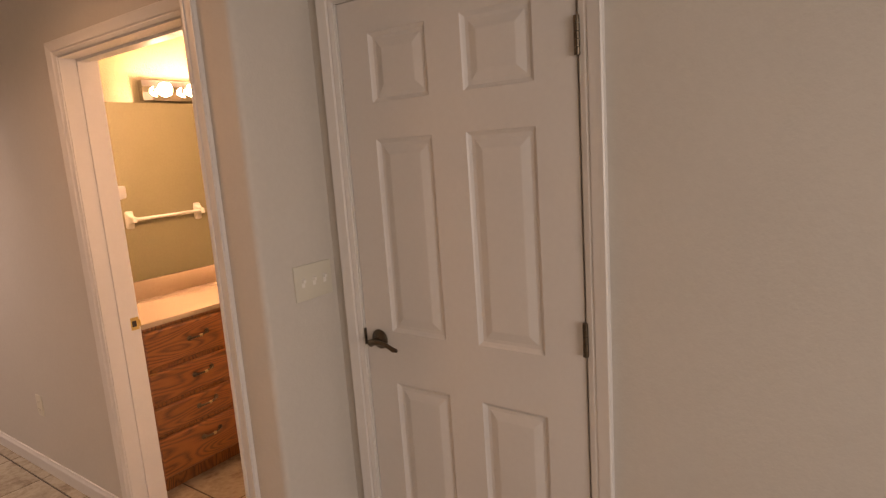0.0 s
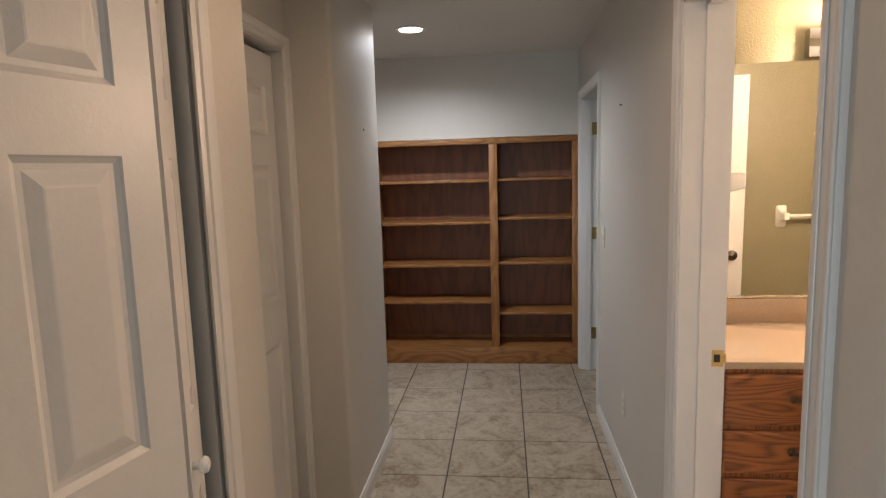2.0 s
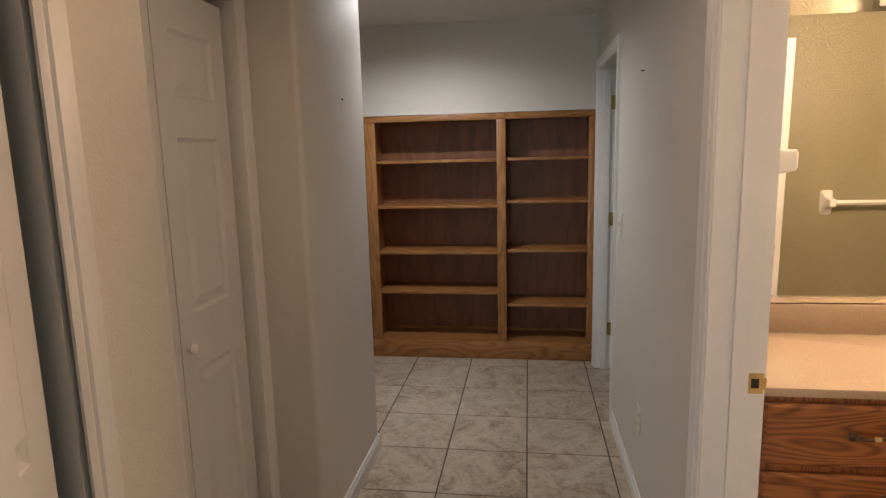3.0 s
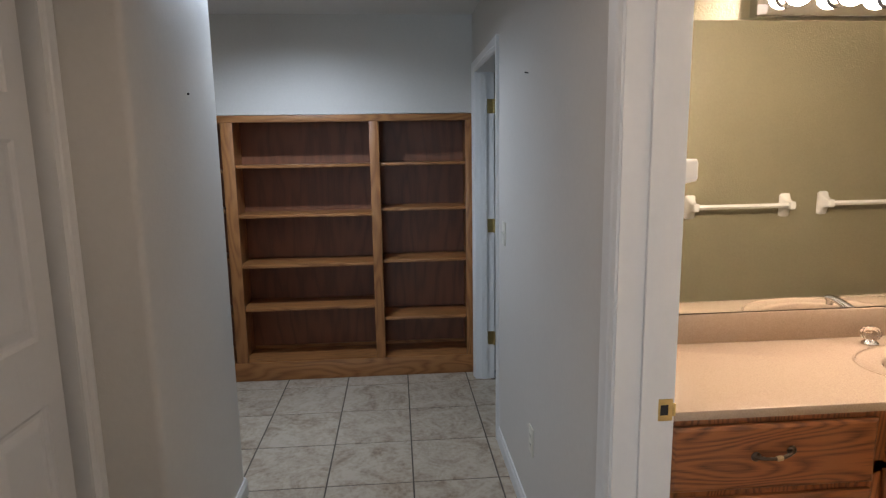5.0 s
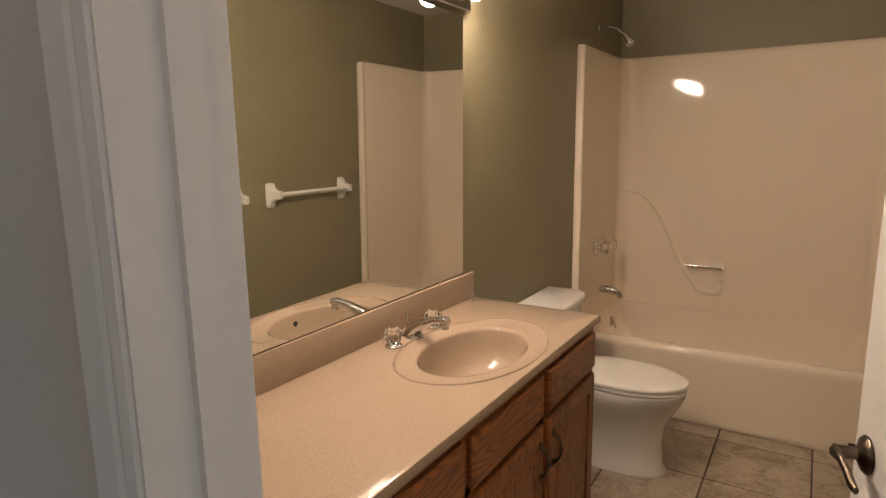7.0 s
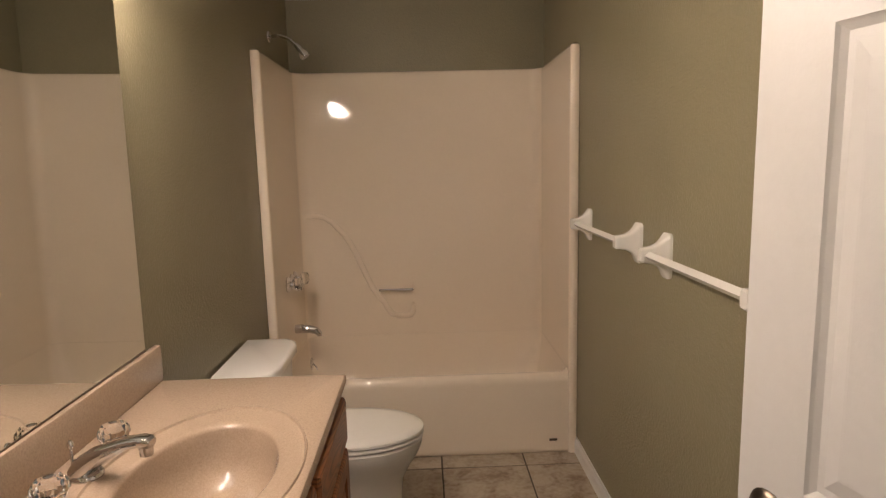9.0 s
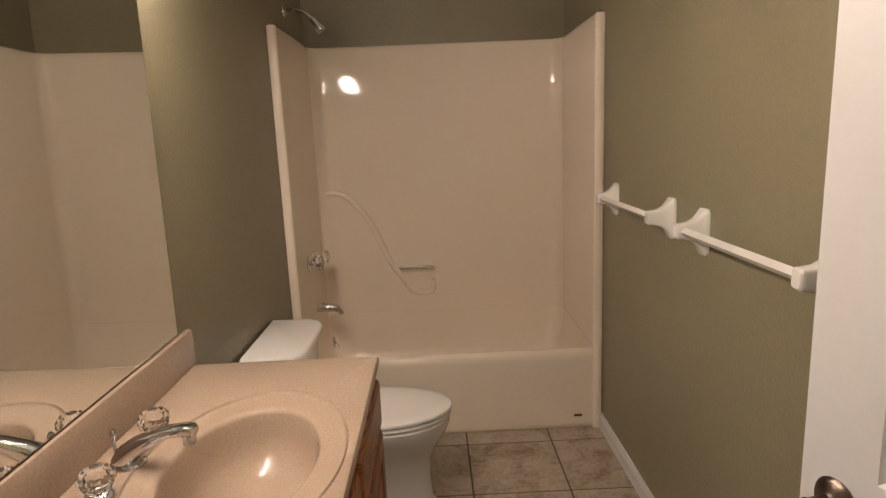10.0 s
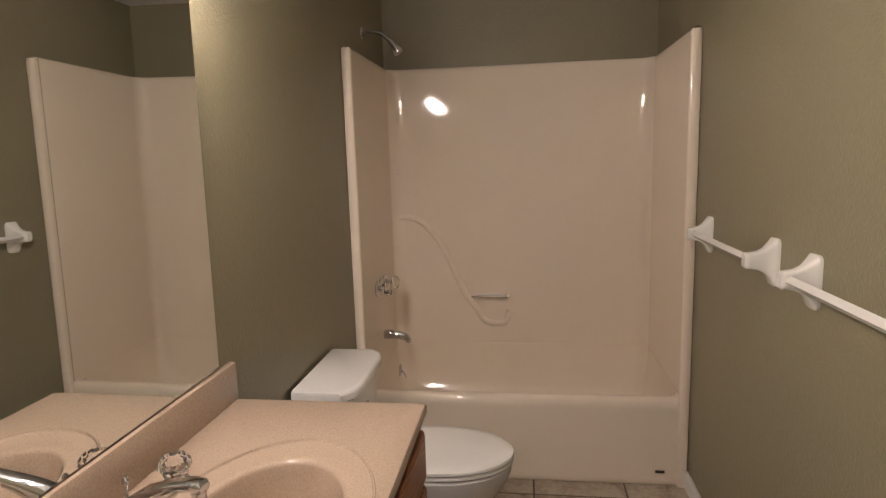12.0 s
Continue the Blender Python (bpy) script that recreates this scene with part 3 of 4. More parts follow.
def vanity():
    root = empty("vanity_cabinet", -2.25, 2.65, 0)
    parts = [boxes("body", [(BX0 + 0.002, VY0, 0.10, -2.022, 3.385, TOPZ - 0.16), (BX0 + 0.002, VY0, TOPZ - 0.16, -2.49, 3.385, TOPZ - 0.027), (BX0 + 0.002, 3.365, TOPZ - 0.16, -2.022, 3.385, TOPZ - 0.027), (BX0 + 0.002, VY0, TOPZ - 0.16, -2.022, 1.925, TOPZ - 0.027), (BX0 + 0.06, VY0, 0.0, -2.08, 3.37, 0.10)], VAN_Z)]
    parts.append(boxes("face_frame", [(-2.022, VY0, 0.80, -2.002, 3.385, TOPZ - 0.026), (-2.022, VY0, 0.10, -2.002, 3.385, 0.14), (-2.022, VY0, 0.14, -2.002, 1.925, 0.80), (-2.022, 2.44, 0.14, -2.002, 2.50, 0.80), (-2.022, 2.89, 0.14, -2.002, 2.955, 0.80), (-2.022, 3.345, 0.14, -2.002, 3.385, 0.80), (-2.022, 2.44, 0.68, -2.002, 3.35, 0.715), (-2.022, 1.92, 0.63, -2.002, 2.44, 0.67), (-2.022, 1.92, 0.456, -2.002, 2.44, 0.498), (-2.022, 1.92, 0.304, -2.002, 2.44, 0.344)], VAN_Z))
    for za, zb in ((0.662, 0.842), (0.488, 0.640), (0.334, 0.466), (0.112, 0.314)):
        parts.append(raised_front("drawer", VY0 + 0.012, za, 2.452, zb, VAN_Y))
        parts += pull(2.165, (za + zb) / 2 + (0.03 if zb < 0.4 else 0.01), False)
    for ya, yb, py in ((2.488, 2.905, 2.872), (2.940, 3.362, 2.972)):
        parts.append(raised_front("drawer", ya, 0.712, yb, 0.838, VAN_Y))
        parts.append(raised_front("door", ya, 0.112, yb, 0.690, VAN_Z, 0.055))
        parts += pull(py, 0.59, True)
    adopt(root, *parts)
    tagged(root, "honey oak bathroom vanity cabinet with drawers and doors", "vanity")


vanity()


def countertop():
    """One-piece top with an oval basin, a shallow ring around it and a backsplash."""
    cx, cy = SINK
    x0, x1, y0, y1 = BX0 + 0.002, -1.988, VY0 - 0.002, VY1
    n = 72
    angles = sorted([2 * math.pi * k / n for k in range(n)] + [math.atan2(y - cy, x - cx) % (2 * math.pi) for x in (x0, x1) for y in (y0, y1)])

    def rect(a, inset, z):
        c, s = math.cos(a), math.sin(a)
        tx = ((x1 - inset - cx) / c if c > 1e-9 else (x0 + inset - cx) / c if c < -1e-9 else 1e9)
        ty = ((y1 - inset - cy) / s if s > 1e-9 else (y0 + inset - cy) / s if s < -1e-9 else 1e9)
        t = min(tx, ty)
        return (cx + t * c, cy + t * s, z)

    def oval(a, k, z, ox=0.0):
        rx, ry = 0.143 * k, 0.217 * k
        r = 1 / math.hypot(math.cos(a) / rx, math.sin(a) / ry)
        return (cx + ox + r * math.cos(a), cy + r * math.sin(a), z)
    rings = [[rect(a, 0.0, TOPZ - 0.0245) for a in angles], [rect(a, 0.0, TOPZ - 0.008) for a in angles], [rect(a, 0.003, TOPZ - 0.002) for a in angles], [rect(a, 0.009, TOPZ) for a in angles]]
    for k, z in ((1.415, 0), (1.405, 0.0035), (1.39, 0.004), (1.375, -0.001), (1.34, -0.003), (1.12, -0.005), (1.045, -0.006), (1.015, -0.009), (1.0, -0.015), (0.975, -0.032), (0.94, -0.058), (0.88, -0.088), (0.77, -0.114), (0.60, -0.129), (0.38, -0.135), (0.16, -0.137)):
        rings.append([oval(a, k, TOPZ + z) for a in angles])
    root = loops("countertop", rings, COUNTER, cap_first=False)
    bs = boxes("backsplash", [(x0, y0, TOPZ - 0.001, x0 + 0.022, y1 - 0.002, TOPZ + 0.103)], COUNTER, bevel=0.005)
    drain = lathe("drain", [(0.024, -0.134), (0.024, -0.129), (0.019, -0.128), (0.016, -0.131), (0.004, -0.131)], (cx, cy, TOPZ), "z", CHROME)
    over = lathe("overflow_hole", [(0.010, 0), (0.010, 0.003), (0.004, 0.0035)], (cx + 0.135, cy, TOPZ - 0.045), "x", DARK, sides=12)
    for p in (bs, drain, over):
        p.parent = root
    tagged(root, "beige speckled cultured stone countertop with an oval basin", "countertop")


countertop()


def faucet():
    bx, by = -2.405, 2.893
    root = empty("basin_faucet", bx, by, TOPZ)
    z = TOPZ
    tip = Vector((-2.280, 2.862, z))
    run = (tip - Vector((bx - 0.014, by, z))).normalized()
    side = Vector((-run.y, run.x, 0))
    # (reach, height, half width, half thickness, lean of the section)
    prof = [(-0.016, 0.002, 0.027, 0.024, 90), (-0.013, 0.014, 0.026, 0.024, 84), (-0.001, 0.029, 0.0235, 0.0225, 64), (0.022, 0.043, 0.0205, 0.0195, 40), (0.052, 0.058, 0.018, 0.0145, 24), (0.088, 0.074, 0.0155, 0.0105, 17), (0.120, 0.081, 0.0155, 0.0105, 6), (0.138, 0.080, 0.0150, 0.0110, -8), (0.144, 0.078, 0.0115, 0.0080, -12)]
    rings = []
    for reach, height, hw, hh, lean in prof:
        c = Vector((bx - 0.014, by, z + height)) + run * reach
        up = Vector((0, 0, math.cos(radians(lean)))) - run * math.sin(radians(lean))
        rings.append([c + side * p[0] + up * p[1] for p in round_rect(-hw, -hh, hw, hh, hh * 0.75, 0, 4)])
    spout = loops("spout", rings, CHROME)
    ap = Vector((bx - 0.014, by, z)) + run * 0.130
    aer = lathe("aerator", [(0.010, 0.052), (0.0125, 0.054), (0.0125, 0.066), (0.0135, 0.068), (0.0135, 0.074)], ap, "z", CHROME, sides=20)
    parts = [spout, aer, lathe("rose", [(0.031, 0), (0.031, 0.004), (0.028, 0.008), (0.02, 0.010)], (bx - 0.020, by, z), "z", CHROME)]
    parts.append(tube("lift_rod", [(bx - 0.045, by, z), (bx - 0.045, by, z + 0.058), (bx - 0.045, by, z + 0.061), (bx - 0.045, by, z + 0.069), (bx - 0.045, by, z + 0.074)], 0.003, CHROME, radii=[0.0028, 0.0028, 0.006, 0.0065, 0.003], sides=10))
    for dy in (-0.11, 0.11):
        c = (bx - 0.02, by + dy, z)
        parts.append(lathe("knob_base", [(0.026, 0), (0.026, 0.005), (0.020, 0.011), (0.010, 0.014), (0.010, 0.02)], c, "z", CHROME))
        bm = bmesh.new()
        prof = [(0.014, 0.016), (0.026, 0.021), (0.032, 0.033), (0.031, 0.046), (0.024, 0.056), (0.013, 0.060), (0.006, 0.0605)]
        rings = []
        for r, h in prof:
            rings.append([bm.verts.new((c[0] + r * (1 - 0.09 * (k % 2)) * math.cos(2 * math.pi * k / 20), c[1] + r * (1 - 0.09 * (k % 2)) * math.sin(2 * math.pi * k / 20), z + h)) for k in range(20)])
        for a, b in zip(rings, rings[1:]):
            for k in range(20):
                bm.faces.new((a[k], a[(k + 1) % 20], b[(k + 1) % 20], b[k]))
        bm.faces.new(rings[0][::-1])
        bm.faces.new(rings[-1])
        parts.append(tagged(finish("knob", bm, CRYSTAL), "clear fluted acrylic knob"))
        parts.append(lathe("knob_cap", [(0.009, 0.0607), (0.009, 0.062), (0.005, 0.063)], c, "z", CHROME, sides=14))
    adopt(root, *parts)
    tagged(root, "chrome basin faucet with two clear acrylic knobs", "faucet")


faucet()

# mirror and light bar
MEND = 3.356
mir = boxes("wall_mirror", [(0.0, HR + 0.175 - MEND, 0.0, 0.006, 0.0, 0.946)], MIRROR)
mir.matrix_world = pose(BX0 + 0.003, MEND, 0.9935, 0, 0.5, 0.6)
ch = boxes("channel", [(0.0, HR + 0.175 - MEND, -0.0042, 0.0068, 0.0, -0.0005)], BRONZE)
ch.parent = mir
tagged(mir, "large frameless wall mirror above the vanity backsplash", "mirror")


def light_bar():
    root = empty("vanity_light", BX0 + 0.03, 2.82, 2.0)
    parts = [boxes("back_plate", [(BX0 + 0.001, 2.34, 1.950, BX0 + 0.045, 3.37, 2.060)], CHROME, bevel=0.006)]
    for k in range(6):
        y = 2.43 + k * 0.170
        c = (BX0 + 0.045, y, 2.003)
        parts.append(lathe("socket", [(0.032, 0), (0.032, 0.012), (0.022, 0.016), (0.02, 0.03)], c, "x", CHROME, sides=20))
        prof = [(0.012, 0.028)] + [(0.038 * math.sin(a), 0.066 - 0.038 * math.cos(a)) for a in [radians(v) for v in range(20, 176, 12)]]
        parts.append(tagged(lathe("bulb", prof, c, "x", BULBGLASS, sides=20), "lit globe bulb"))
    adopt(root, *parts)
    tagged(root, "chrome vanity light bar with six lit globe bulbs", "wall light")


light_bar()


# ---- bathtub and surround ----


def bathtub():
    root = empty("bathtub", -1.76, 4.95, 0)
    x0, x1, y0, y1 = BX0 + 0.003, BX1 - 0.003, TY, BY1 - 0.004
    R = []
    for sd, fr, bk, z, r in ((0.004, 0.006, 0.004, 0.001, 0.01), (0.0, 0.0, 0.0, 0.012, 0.01), (0.0, 0.0, 0.0, 0.03, 0.01), (0.0, 0.0, 0.0, 0.36, 0.01), (0.0, 0.0, 0.0, 0.375, 0.012), (0.002, 0.004, 0.002, 0.395, 0.014), (0.008, 0.014, 0.008, 0.407, 0.018), (0.016, 0.026, 0.016, 0.411, 0.025), (0.0275, 0.048, 0.0275, 0.411, 0.070), (0.028, 0.060, 0.028, 0.406, 0.070), (0.029, 0.068, 0.029, 0.393, 0.071), (0.033, 0.074, 0.033, 0.355, 0.075), (0.045, 0.088, 0.043, 0.28, 0.09), (0.070, 0.112, 0.066, 0.18, 0.11), (0.105, 0.145, 0.10, 0.115, 0.13), (0.15, 0.19, 0.145, 0.085, 0.12), (0.22, 0.26, 0.21, 0.075, 0.10)):
        R.append(round_rect(x0 + sd, y0 + fr, x1 - sd, y1 - bk, r, z))
    tub = loops("tub", R, ACRYLIC)
    # surround: wall panels with coved corners
    ins, top = 0.028, 2.005
    prof = []
    xa, xb, yb = x0 + ins, x1 - ins, BY1 - ins
    r = 0.07
    prof.append((xa, TY + 0.012))
    prof.append((xa, yb - r))
    for k in range(1, 8):
        a = radians(180 - 90 * k / 8)
        prof.append((xa + r + r * math.cos(a), yb - r + r * math.sin(a)))
    prof.append((xa + r, yb))
    prof.append((xb - r, yb))
    for k in range(1, 8):
        a = radians(90 - 90 * k / 8)
        prof.append((xb - r + r * math.cos(a), yb - r + r * math.sin(a)))
    prof.append((xb, yb - r))
    prof.append((xb, TY + 0.012))
    cen = Vector(((xa + xb) / 2, TY + 0.2))
    bm = bmesh.new()
    cols = []
    for i, (x, y) in enumerate(prof):
        p, q = prof[max(i - 1, 0)], prof[min(i + 1, len(prof) - 1)]
        d = Vector((q[0] - p[0], q[1] - p[1])).normalized()
        nrm = Vector((-d.y, d.x))
        cols.append([bm.verts.new((x + nrm.x * o, y + nrm.y * o, z)) for o, z in ((0.006, 0.385), (0.0, 0.4085), (0.0, 0.43), (0.0, top - 0.035), (0.0, top - 0.014), (0.004, top - 0.004), (0.010, top), (0.026, top))])
    for a, b in zip(cols, cols[1:]):
        for k in range(7):
            bm.faces.new((a[k], b[k], b[k + 1], a[k + 1]))
    wall = finish("surround", bm, ACRYLIC, None, True)
    # moulded console on the back panel with an S-shaped edge, and a soap pocket
    out = []
    out += [(-2.488, 1.166), (-2.42, 1.170), (-2.365, 1.160), (-2.31, 1.125)]
    for k in range(9):
        s = k / 8
        out.append((-2.275 + 0.265 * s, 1.085 - 0.468 * s + 0.03 * math.sin(2 * math.pi * s)))
    out += [(-1.988, 0.570), (-1.965, 0.544), (-1.93, 0.532), (-1.875, 0.531), (-1.850, 0.537), (-1.838, 0.556), (-1.834, 0.60), (-1.833, 0.70), (-1.833, 0.765)]
    console = tube("console_edge", [(x, yb + (0.004 if i < len(out) - 3 else 0.012), z) for i, (x, z) in enumerate(out)], 0.02, ACRYLIC, sides=16, radii=[0.019] * (len(out) - 3) + [0.018, 0.017, 0.010])
    # rolled front flanges
    fl = []
    for xc, sgn in ((x0, 1), (x1, -1)):
        ring_rows = []
        for z in (0.0, 0.02, 1.0, 1.95, 1.978, 1.995):
            g = 0.0 if z < 1.985 else 0.006
            w = 0.043
            ring_rows.append([(xc + sgn * u, TY + v, z) for u, v in ((0, 0.06 - g), (0, -0.006 + g), (0.012, -0.012 + g), (0.028, -0.012 + g), (w - 0.004 - g, -0.006 + g), (w - g, 0.004), (w - 0.004 - g, 0.02), (0.027, 0.04))])
        fl.append(loops("flange", ring_rows, ACRYLIC))
    bar = tube("grab_bar", [(-2.042, yb - 0.04, 0.703), (-1.832, yb - 0.04, 0.703)], 0.008, CHROME)
    mark = boxes("maker_plate", [(-1.152, TY - 0.003, 0.063, -1.112, TY + 0.01, 0.075)], BRONZE)
    # fittings on the left panel
    fit = []
    vx = xa
    for yv in (4.925, 5.095):
        c = (vx, yv, 0.845)
        fit.append(lathe("valve_rose", [(0.042, 0), (0.042, 0.005), (0.032, 0.014), (0.015, 0.019), (0.012, 0.035)], c, "x", CHROME))
        fit.append(lathe("valve_knob", [(0.016, 0.034), (0.031, 0.042), (0.035, 0.056), (0.032, 0.072), (0.019, 0.080), (0.004, 0.081)], c, "x", CRYSTAL, sides=14))
    c = (vx, 5.01, 0.845)
    fit.append(lathe("valve_rose", [(0.042, 0), (0.042, 0.005), (0.032, 0.014), (0.015, 0.019), (0.012, 0.04), (0.02, 0.046), (0.02, 0.06), (0.006, 0.064)], c, "x", CHROME))
    fit.append(tube("tub_spout", [(vx, 5.05, 0.565), (vx + 0.03, 5.05, 0.566), (vx + 0.08, 5.05, 0.562), (vx + 0.115, 5.05, 0.552), (vx + 0.13, 5.05, 0.534), (vx + 0.131, 5.05, 0.522)], 0.02, CHROME, radii=[0.025, 0.026, 0.023, 0.02, 0.017, 0.014], sides=18))
    fit.append(lathe("overflow_plate", [(0.036, 0.0), (0.036, 0.004), (0.03, 0.008), (0.008, 0.010)], (vx + 0.075, 5.06, 0.355), "x", CHROME))
    fit.append(tube("overflow_lever", [(vx + 0.083, 5.06, 0.36), (vx + 0.10, 5.05, 0.345), (vx + 0.11, 5.04, 0.325)], 0.004, CHROME))
    adopt(root, tub, wall, console, *fl, bar, mark, *fit)
    tagged(root, "glossy almond bathtub and one-piece shower surround", "bathtub")


bathtub()

# shower head
root = empty("shower_head", BX0, 4.985, 2.118)
arm = tube("arm", [(BX0, 4.985, 2.128), (BX0 + 0.05, 4.985, 2.133), (BX0 + 0.10, 4.985, 2.118), (BX0 + 0.14, 4.985, 2.083)], 0.0085, CHROME)
rose = lathe("flange", [(0.030, 0.0), (0.028, 0.006), (0.014, 0.012)], (BX0 + 0.001, 4.985, 2.128), "x", CHROME)
head = tube("head", [(BX0 + 0.135, 4.985, 2.089), (BX0 + 0.15, 4.985, 2.071), (BX0 + 0.158, 4.985, 2.061), (BX0 + 0.178, 4.985, 2.033), (BX0 + 0.184, 4.985, 2.025)], 0.02, CHROME, radii=[0.011, 0.016, 0.014, 0.027, 0.024], sides=20)
adopt(root, arm, rose, head)
tagged(root, "chrome shower head on a bent arm above the surround", "shower head")


# ---- toilet ----
def toilet():
    cy = 4.035
    root = empty("toilet", -2.05, cy, 0)

    def egg(tip, back, half, z, n=44, cx=None):
        pts = []
        c = -2.06 if cx is None else cx
        for k in range(n):
            a = 2 * math.pi * k / n
            ca, sa = math.cos(a), math.sin(a)
            rx = tip - c if ca > 0 else c - back
            p = 2.0 if ca > 0 else 2.6
            pts.append((c + rx * math.copysign(abs(ca) ** (2 / p), ca), cy + half * math.copysign(abs(sa) ** (2 / p), sa), z))
        return pts
    parts = []
    parts.append(loops("bowl", [egg(-1.850, -2.38, 0.116, 0.001), egg(-1.852, -2.38, 0.115, 0.018), egg(-1.868, -2.37, 0.106, 0.04), egg(-1.874, -2.36, 0.104, 0.15), egg(-1.866, -2.35, 0.112, 0.225), egg(-1.836, -2.345, 0.138, 0.283), egg(-1.806, -2.34, 0.164, 0.330), egg(-1.788, -2.34, 0.177, 0.372), egg(-1.784, -2.34, 0.180, 0.396), egg(-1.790, -2.34, 0.175, 0.4035)], PORCELAIN))
    parts.append(loops("seat", [egg(-1.800, -2.265, 0.166, 0.4040), egg(-1.794, -2.268, 0.171, 0.4075), egg(-1.780, -2.275, 0.182, 0.4111), egg(-1.780, -2.275, 0.182, 0.4196), egg(-1.786, -2.27, 0.177, 0.4239)], CERAMIC))
    parts.append(loops("lid", [egg(-1.798, -2.275, 0.166, 0.4242), egg(-1.795, -2.276, 0.168, 0.4272), egg(-1.778, -2.285, 0.184, 0.4310), egg(-1.779, -2.285, 0.183, 0.4398), egg(-1.790, -2.28, 0.174, 0.4462), egg(-1.83, -2.25, 0.14, 0.4505), egg(-1.92, -2.18, 0.07, 0.4526)], CERAMIC))
    parts.append(loops("hinge_bar", [round_rect(-2.295, cy - 0.09, -2.265, cy + 0.09, 0.01, z) for z in (0.404, 0.447)], CERAMIC))
    ty0, ty1 = 3.785, 4.25

    def tank_ring(ins, front, z):
        x0 = BX0 + 0.012
        pts = [(x0, ty0 + ins), (front - 0.05, ty0 + ins), (front - 0.014, ty0 + ins + 0.035), (front, ty0 + ins + 0.09), (front, ty1 - ins - 0.09), (front - 0.014, ty1 - ins - 0.035), (front - 0.05, ty1 - ins), (x0, ty1 - ins)]
        return [(x, y, z) for x, y in pts]
    parts.append(loops("tank", [tank_ring(0.035, -2.33, 0.38), tank_ring(0.028, -2.32, 0.375), tank_ring(0.012, -2.308, 0.712)], PORCELAIN))
    parts.append(loops("tank_lid", [tank_ring(0.005, -2.297, 0.712), tank_ring(0.0, -2.290, 0.718), tank_ring(0.0, -2.290, 0.740), tank_ring(0.004, -2.295, 0.748), tank_ring(0.014, -2.306, 0.752)], PORCELAIN))
    parts.append(loops("neck", [round_rect(-2.46, cy - 0.10, -2.28, cy + 0.10, 0.03, z) for z in (0.25, 0.385)], PORCELAIN))
    parts.append(tube("flush_lever", [(-2.318, 3.875, 0.665), (-2.300, 3.875, 0.665), (-2.294, 3.905, 0.662), (-2.292, 3.945, 0.656)], 0.006, CHROME))
    adopt(root, *parts)
    tagged(root, "white porcelain toilet with closed lid beside the vanity", "toilet")


toilet()


# ---- towel bars ----
def towel_bar(ya, yb, z):
    root = empty("towel_bar", BX1, (ya + yb) / 2, z)
    parts = []
    for y in (ya, yb):
        rows = []
        for d, h, w in ((0.0, 0.070, 0.033), (0.008, 0.070, 0.033), (0.013, 0.064, 0.030), (0.021, 0.050, 0.026), (0.034, 0.036, 0.022), (0.052, 0.027, 0.0195), (0.072, 0.024, 0.0185), (0.084, 0.023, 0.018), (0.089, 0.018, 0.014)):
            zz = z + (0.004 if d > 0.02 else 0.0)
            rows.append([(BX1 - d, p[0], p[1]) for p in round_rect(y - w, zz - h, y + w, zz + h, min(w, h) * 0.5, 0, 3)])
        parts.append(loops("bracket", rows, CERAMIC))
    parts.append(tube("rail", [(BX1 - 0.066, ya, z + 0.004), (BX1 - 0.066, yb, z + 0.004)], 0.0135, CERAMIC, sides=4))
    adopt(root, *parts)
    return tagged(root, "white ceramic towel bar on an olive wall", "towel bar", "towel bars")


towel_bar(4.405, 3.795, 1.182)
towel_bar(3.552, 2.958, 1.175)


# ---- plates and small things ----
def plate(name, label, cat, centre, w, h, axis, slots, tall=True):
    """Wall plate facing along 'x+' or 'y-'; slots are offsets of toggles or sockets."""
    cx, cy, cz = centre
    root = empty(name, cx, cy, cz)

    def bx(u0, z0, u1, z1, d0, d1):
        if axis == "x+":
            return (cx + d0, cy + u0, cz + z0, cx + d1, cy + u1, cz + z1)
        return (cx + u0, cy - d0, cz + z0, cx + u1, cy - d1, cz + z1)
    parts = [boxes("cover", [bx(-w / 2, -h / 2, w / 2, h / 2, 0, 0.006)], PLATE, bevel=0.002)]
    for u, z, sw, sh, toggle in slots:
        parts.append(boxes("toggle" if toggle else "socket", [bx(u - sw / 2, z - sh / 2, u + sw / 2, z + sh / 2, 0.0055, 0.0075)], PLATE if not toggle else CERAMIC))
        if toggle:
            parts.append(boxes("lever", [bx(u - 0.005, z + 0.001, u + 0.005, z + 0.012, 0.006, 0.016)], CERAMIC, bevel=0.001))
        else:
            parts.append(boxes("slot", [bx(u - 0.008, z - 0.005, u - 0.006, z + 0.005, 0.0075, 0.0080), bx(u + 0.006, z - 0.005, u + 0.008, z + 0.005, 0.0075, 0.0080)], DARK))
    adopt(root, *parts)
    tagged(root, label, cat)


plate("switch_plate", "almond three-toggle light switch plate on a wall", "light switch", (-0.755, 1.858, 1.197), 0.158, 0.114, "x+", [(-0.046, 0, 0.012, 0.028, True), (0, 0, 0.012, 0.028, True), (0.046, 0, 0.012, 0.028, True)])
plate("switch_plate", "almond light switch plate on the hallway wall", "light switch", (-3.45, HR, 1.15), 0.07, 0.114, "y-", [(0, 0, 0.012, 0.028, True)])
plate("outlet", "almond electrical outlet low on the hallway wall", "outlet", (-2.83, HR, 0.393), 0.07, 0.114, "y-", [(0, 0.02, 0.03, 0.026, False), (0, -0.02, 0.03, 0.026, False)])

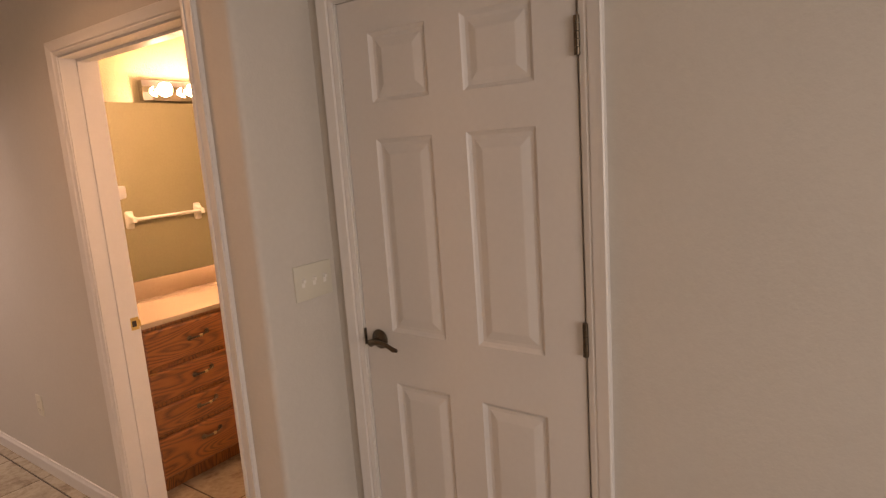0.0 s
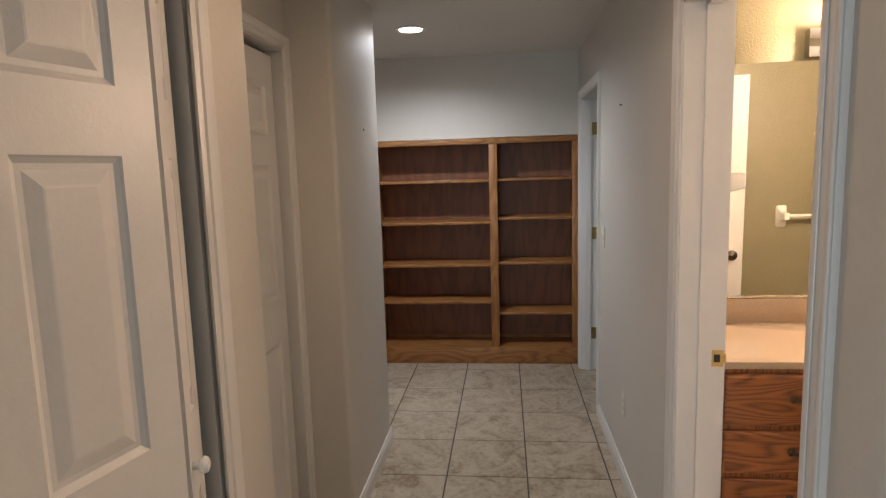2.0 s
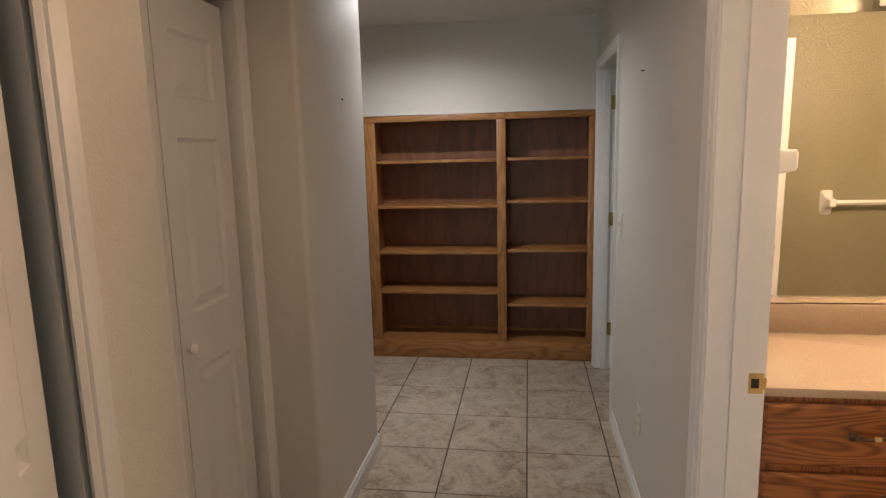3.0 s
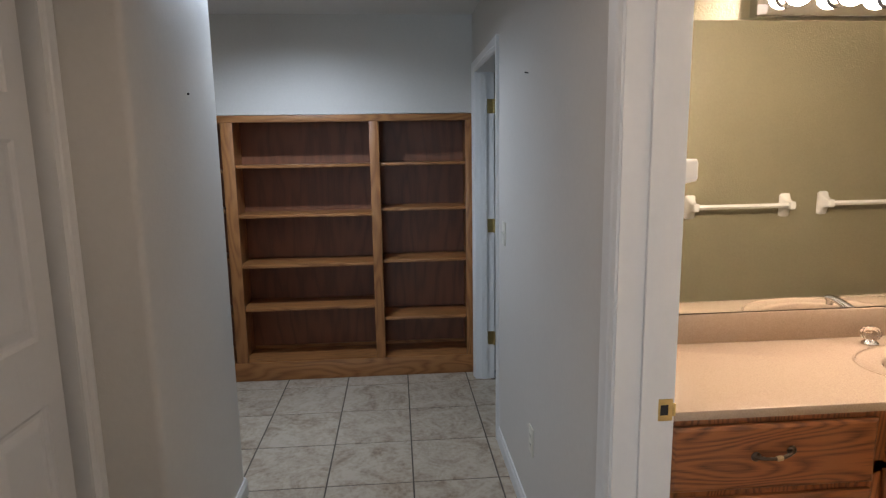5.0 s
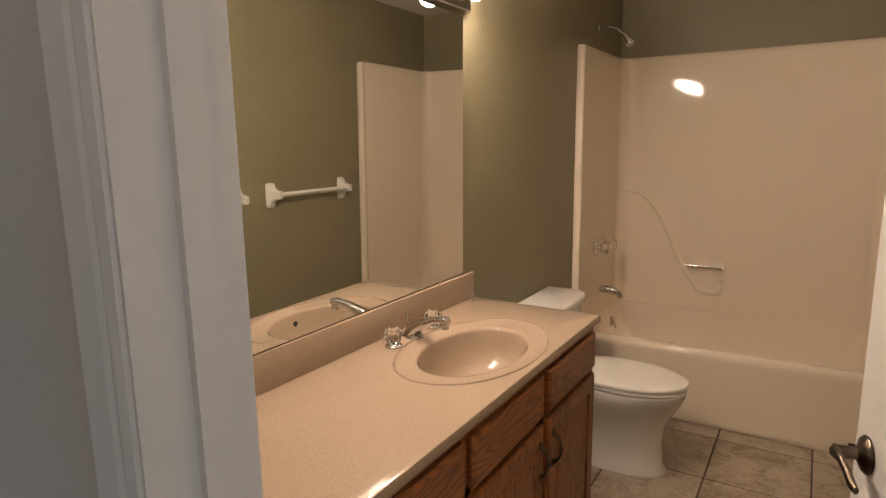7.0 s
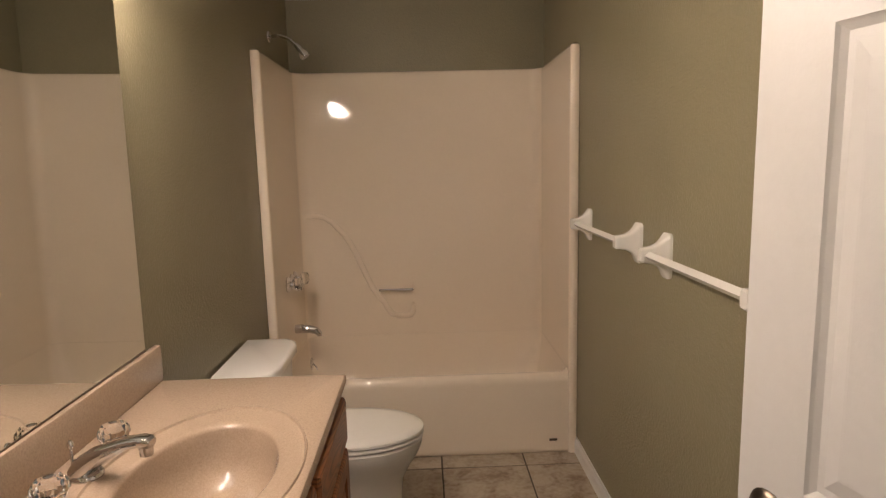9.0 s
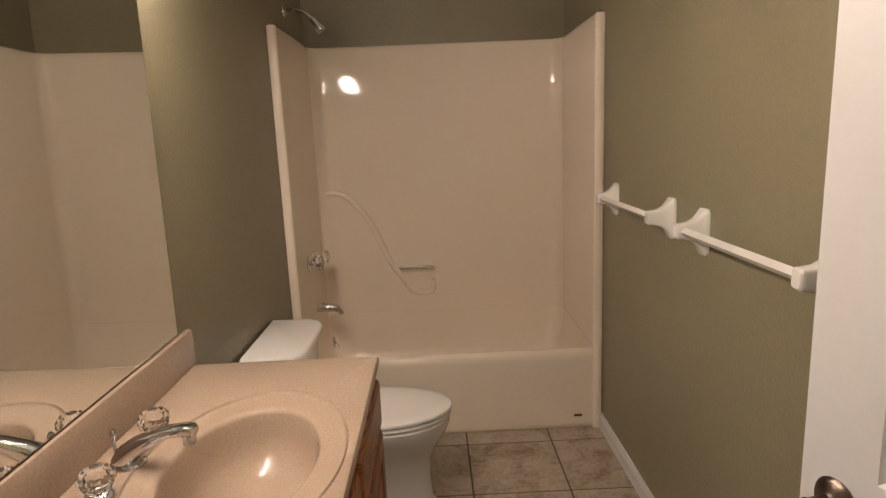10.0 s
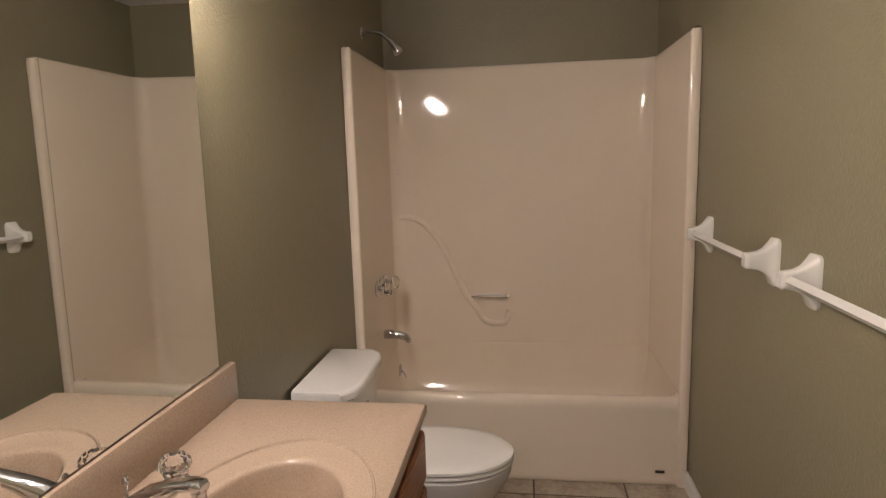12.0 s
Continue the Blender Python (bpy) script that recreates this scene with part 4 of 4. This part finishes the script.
root = empty("strike_plate", JL, HR + 0.14, 0.91)
adopt(root, boxes("brass_plate", [(JL - 0.001, HR + 0.108, 0.880, JL + 0.002, HR + 0.149, 0.937)], BRASS), boxes("lip", [(JL - 0.001, HR + 0.149, 0.893, JL + 0.004, HR + 0.156, 0.925)], BRASS), boxes("hole", [(JL + 0.0015, HR + 0.118, 0.895, JL + 0.0025, HR + 0.138, 0.922)], DARK))
tagged(root, "brass strike plate on the bathroom door jamb", "strike plate")

tagged(tube("wall_nail", [(-2.95, HR, 1.842), (-2.95, HR - 0.014, 1.844)], 0.0025, DARK), "small dark nail in the hallway wall", "nail")
tagged(tube("wall_nail", [(-2.86, HL, 1.765), (-2.86, HL + 0.006, 1.765)], 0.004, DARK), "small dark nail hole in the hallway wall", "nail")

# ceramic hook on the olive wall beside the doorway
HY = HR + 0.15
hook = loops("robe_hook", [[(p[0], HY + d, p[1]) for p in round_rect(-2.098 - w, zc - h, -2.098 + w, zc + h, min(w, h) * 0.5, 0, 4)] for d, w, h, zc in ((0.0, 0.033, 0.068, 1.478), (0.009, 0.033, 0.068, 1.478), (0.015, 0.029, 0.060, 1.480), (0.030, 0.024, 0.042, 1.484), (0.055, 0.020, 0.033, 1.487), (0.082, 0.019, 0.030, 1.490), (0.094, 0.018, 0.029, 1.491), (0.099, 0.013, 0.024, 1.491))], CERAMIC)
tagged(hook, "white ceramic hook post on the olive bathroom wall", "hook")

for (lx, ly, watts, colour), lens in zip(HALL_LAMPS, (LENS_COOL, LENS_WARM)):
    root = empty("recessed_lamp", lx, ly, CEIL)
    ring = lathe("trim_ring", [(0.098, -0.001), (0.098, -0.005), (0.080, -0.008), (0.072, -0.004), (0.072, -0.001)], (lx, ly, CEIL), "z", TRIM, sides=36)
    disc = lathe("lens", [(0.070, -0.0015), (0.070, -0.004), (0.03, -0.006)], (lx, ly, CEIL), "z", lens, sides=30)
    adopt(root, ring, disc)
    tagged(root, "lit recessed ceiling lamp with a white trim ring", "ceiling light")

# ---- floor tiles ----
floor = tagged(boxes("floor", [(-5.2, -2.6, -0.06, 3.6, 5.5, -0.003)], GROUT), "beige mottled ceramic tile floor with dark grout", "floor", kind="structure")
PITCH = 0.411
bm = bmesh.new()
add_box(bm, -PITCH / 2 + 0.0038, -PITCH / 2 + 0.0038, -0.010, PITCH / 2 - 0.0038, PITCH / 2 - 0.0038, 0.0, bevel=0.0018, segments=1)
proto = finish("tile", bm, TILE)
tile_mesh = proto.data
bpy.data.objects.remove(proto)
SPLIT = HR + 0.10            # joint under the bathroom doorway
bath_tiles = [(-1.70 + (i + 0.5) * PITCH, 4.492 + (j + 0.5) * PITCH) for i in range(-3, 2) for j in range(-7, 1)]
hall_tiles = [(-3.648 + (i + 0.5) * PITCH, 1.250 + (j + 0.5) * PITCH) for i in range(-4, 17) for j in range(-8, 2)]
strip = {}


def lay(x, y, y0, y1):
    """One tile, cut where it crosses y0 or y1."""
    a, c = max(y - PITCH / 2, y0), min(y + PITCH / 2, y1)
    if c - a < 0.03:
        return
    if c - a > PITCH - 0.001:
        t = new("tile", tile_mesh)
        t.location = (x, y, random.uniform(-0.0008, 0.0))
        t.rotation_euler = (0, 0, random.choice((0, 2)) * math.pi / 2)
        t.parent = floor
    else:
        key = round(c - a, 3)
        if key not in strip:
            q = bmesh.new()
            add_box(q, -PITCH / 2 + 0.0038, -(c - a) / 2 + 0.0038, -0.010, PITCH / 2 - 0.0038, (c - a) / 2 - 0.0038, 0.0, bevel=0.0018, segments=1)
            p = finish("tile", q, TILE)
            strip[key] = p.data
            bpy.data.objects.remove(p)
        t = new("tile", strip[key])
        t.location = (x, (a + c) / 2, 0.0)
        t.parent = floor


for x, y in bath_tiles:
    lay(x, y, SPLIT, 4.75)
for x, y in hall_tiles:
    far = -4.65 < x < -3.4 and y > 1.2
    if y < 0.25 and -3.0 < x:
        continue
    lay(x, y, -2.0, 2.1 if far or x > -0.9 else SPLIT)
bm = bmesh.new()
for i in range(0, 10):
    for j in range(-11, -2):
        x, y = -0.36 + (i + 0.5) * PITCH, 1.250 + (j + 0.5) * PITCH
        add_box(bm, x - PITCH / 2 + 0.0038, y - PITCH / 2 + 0.0038, -0.01, x + PITCH / 2 - 0.0038, y + PITCH / 2 - 0.0038, 0.0)
ob = finish("far_tiles", bm, TILE, floor)
tagged(ob, kind="stuff")
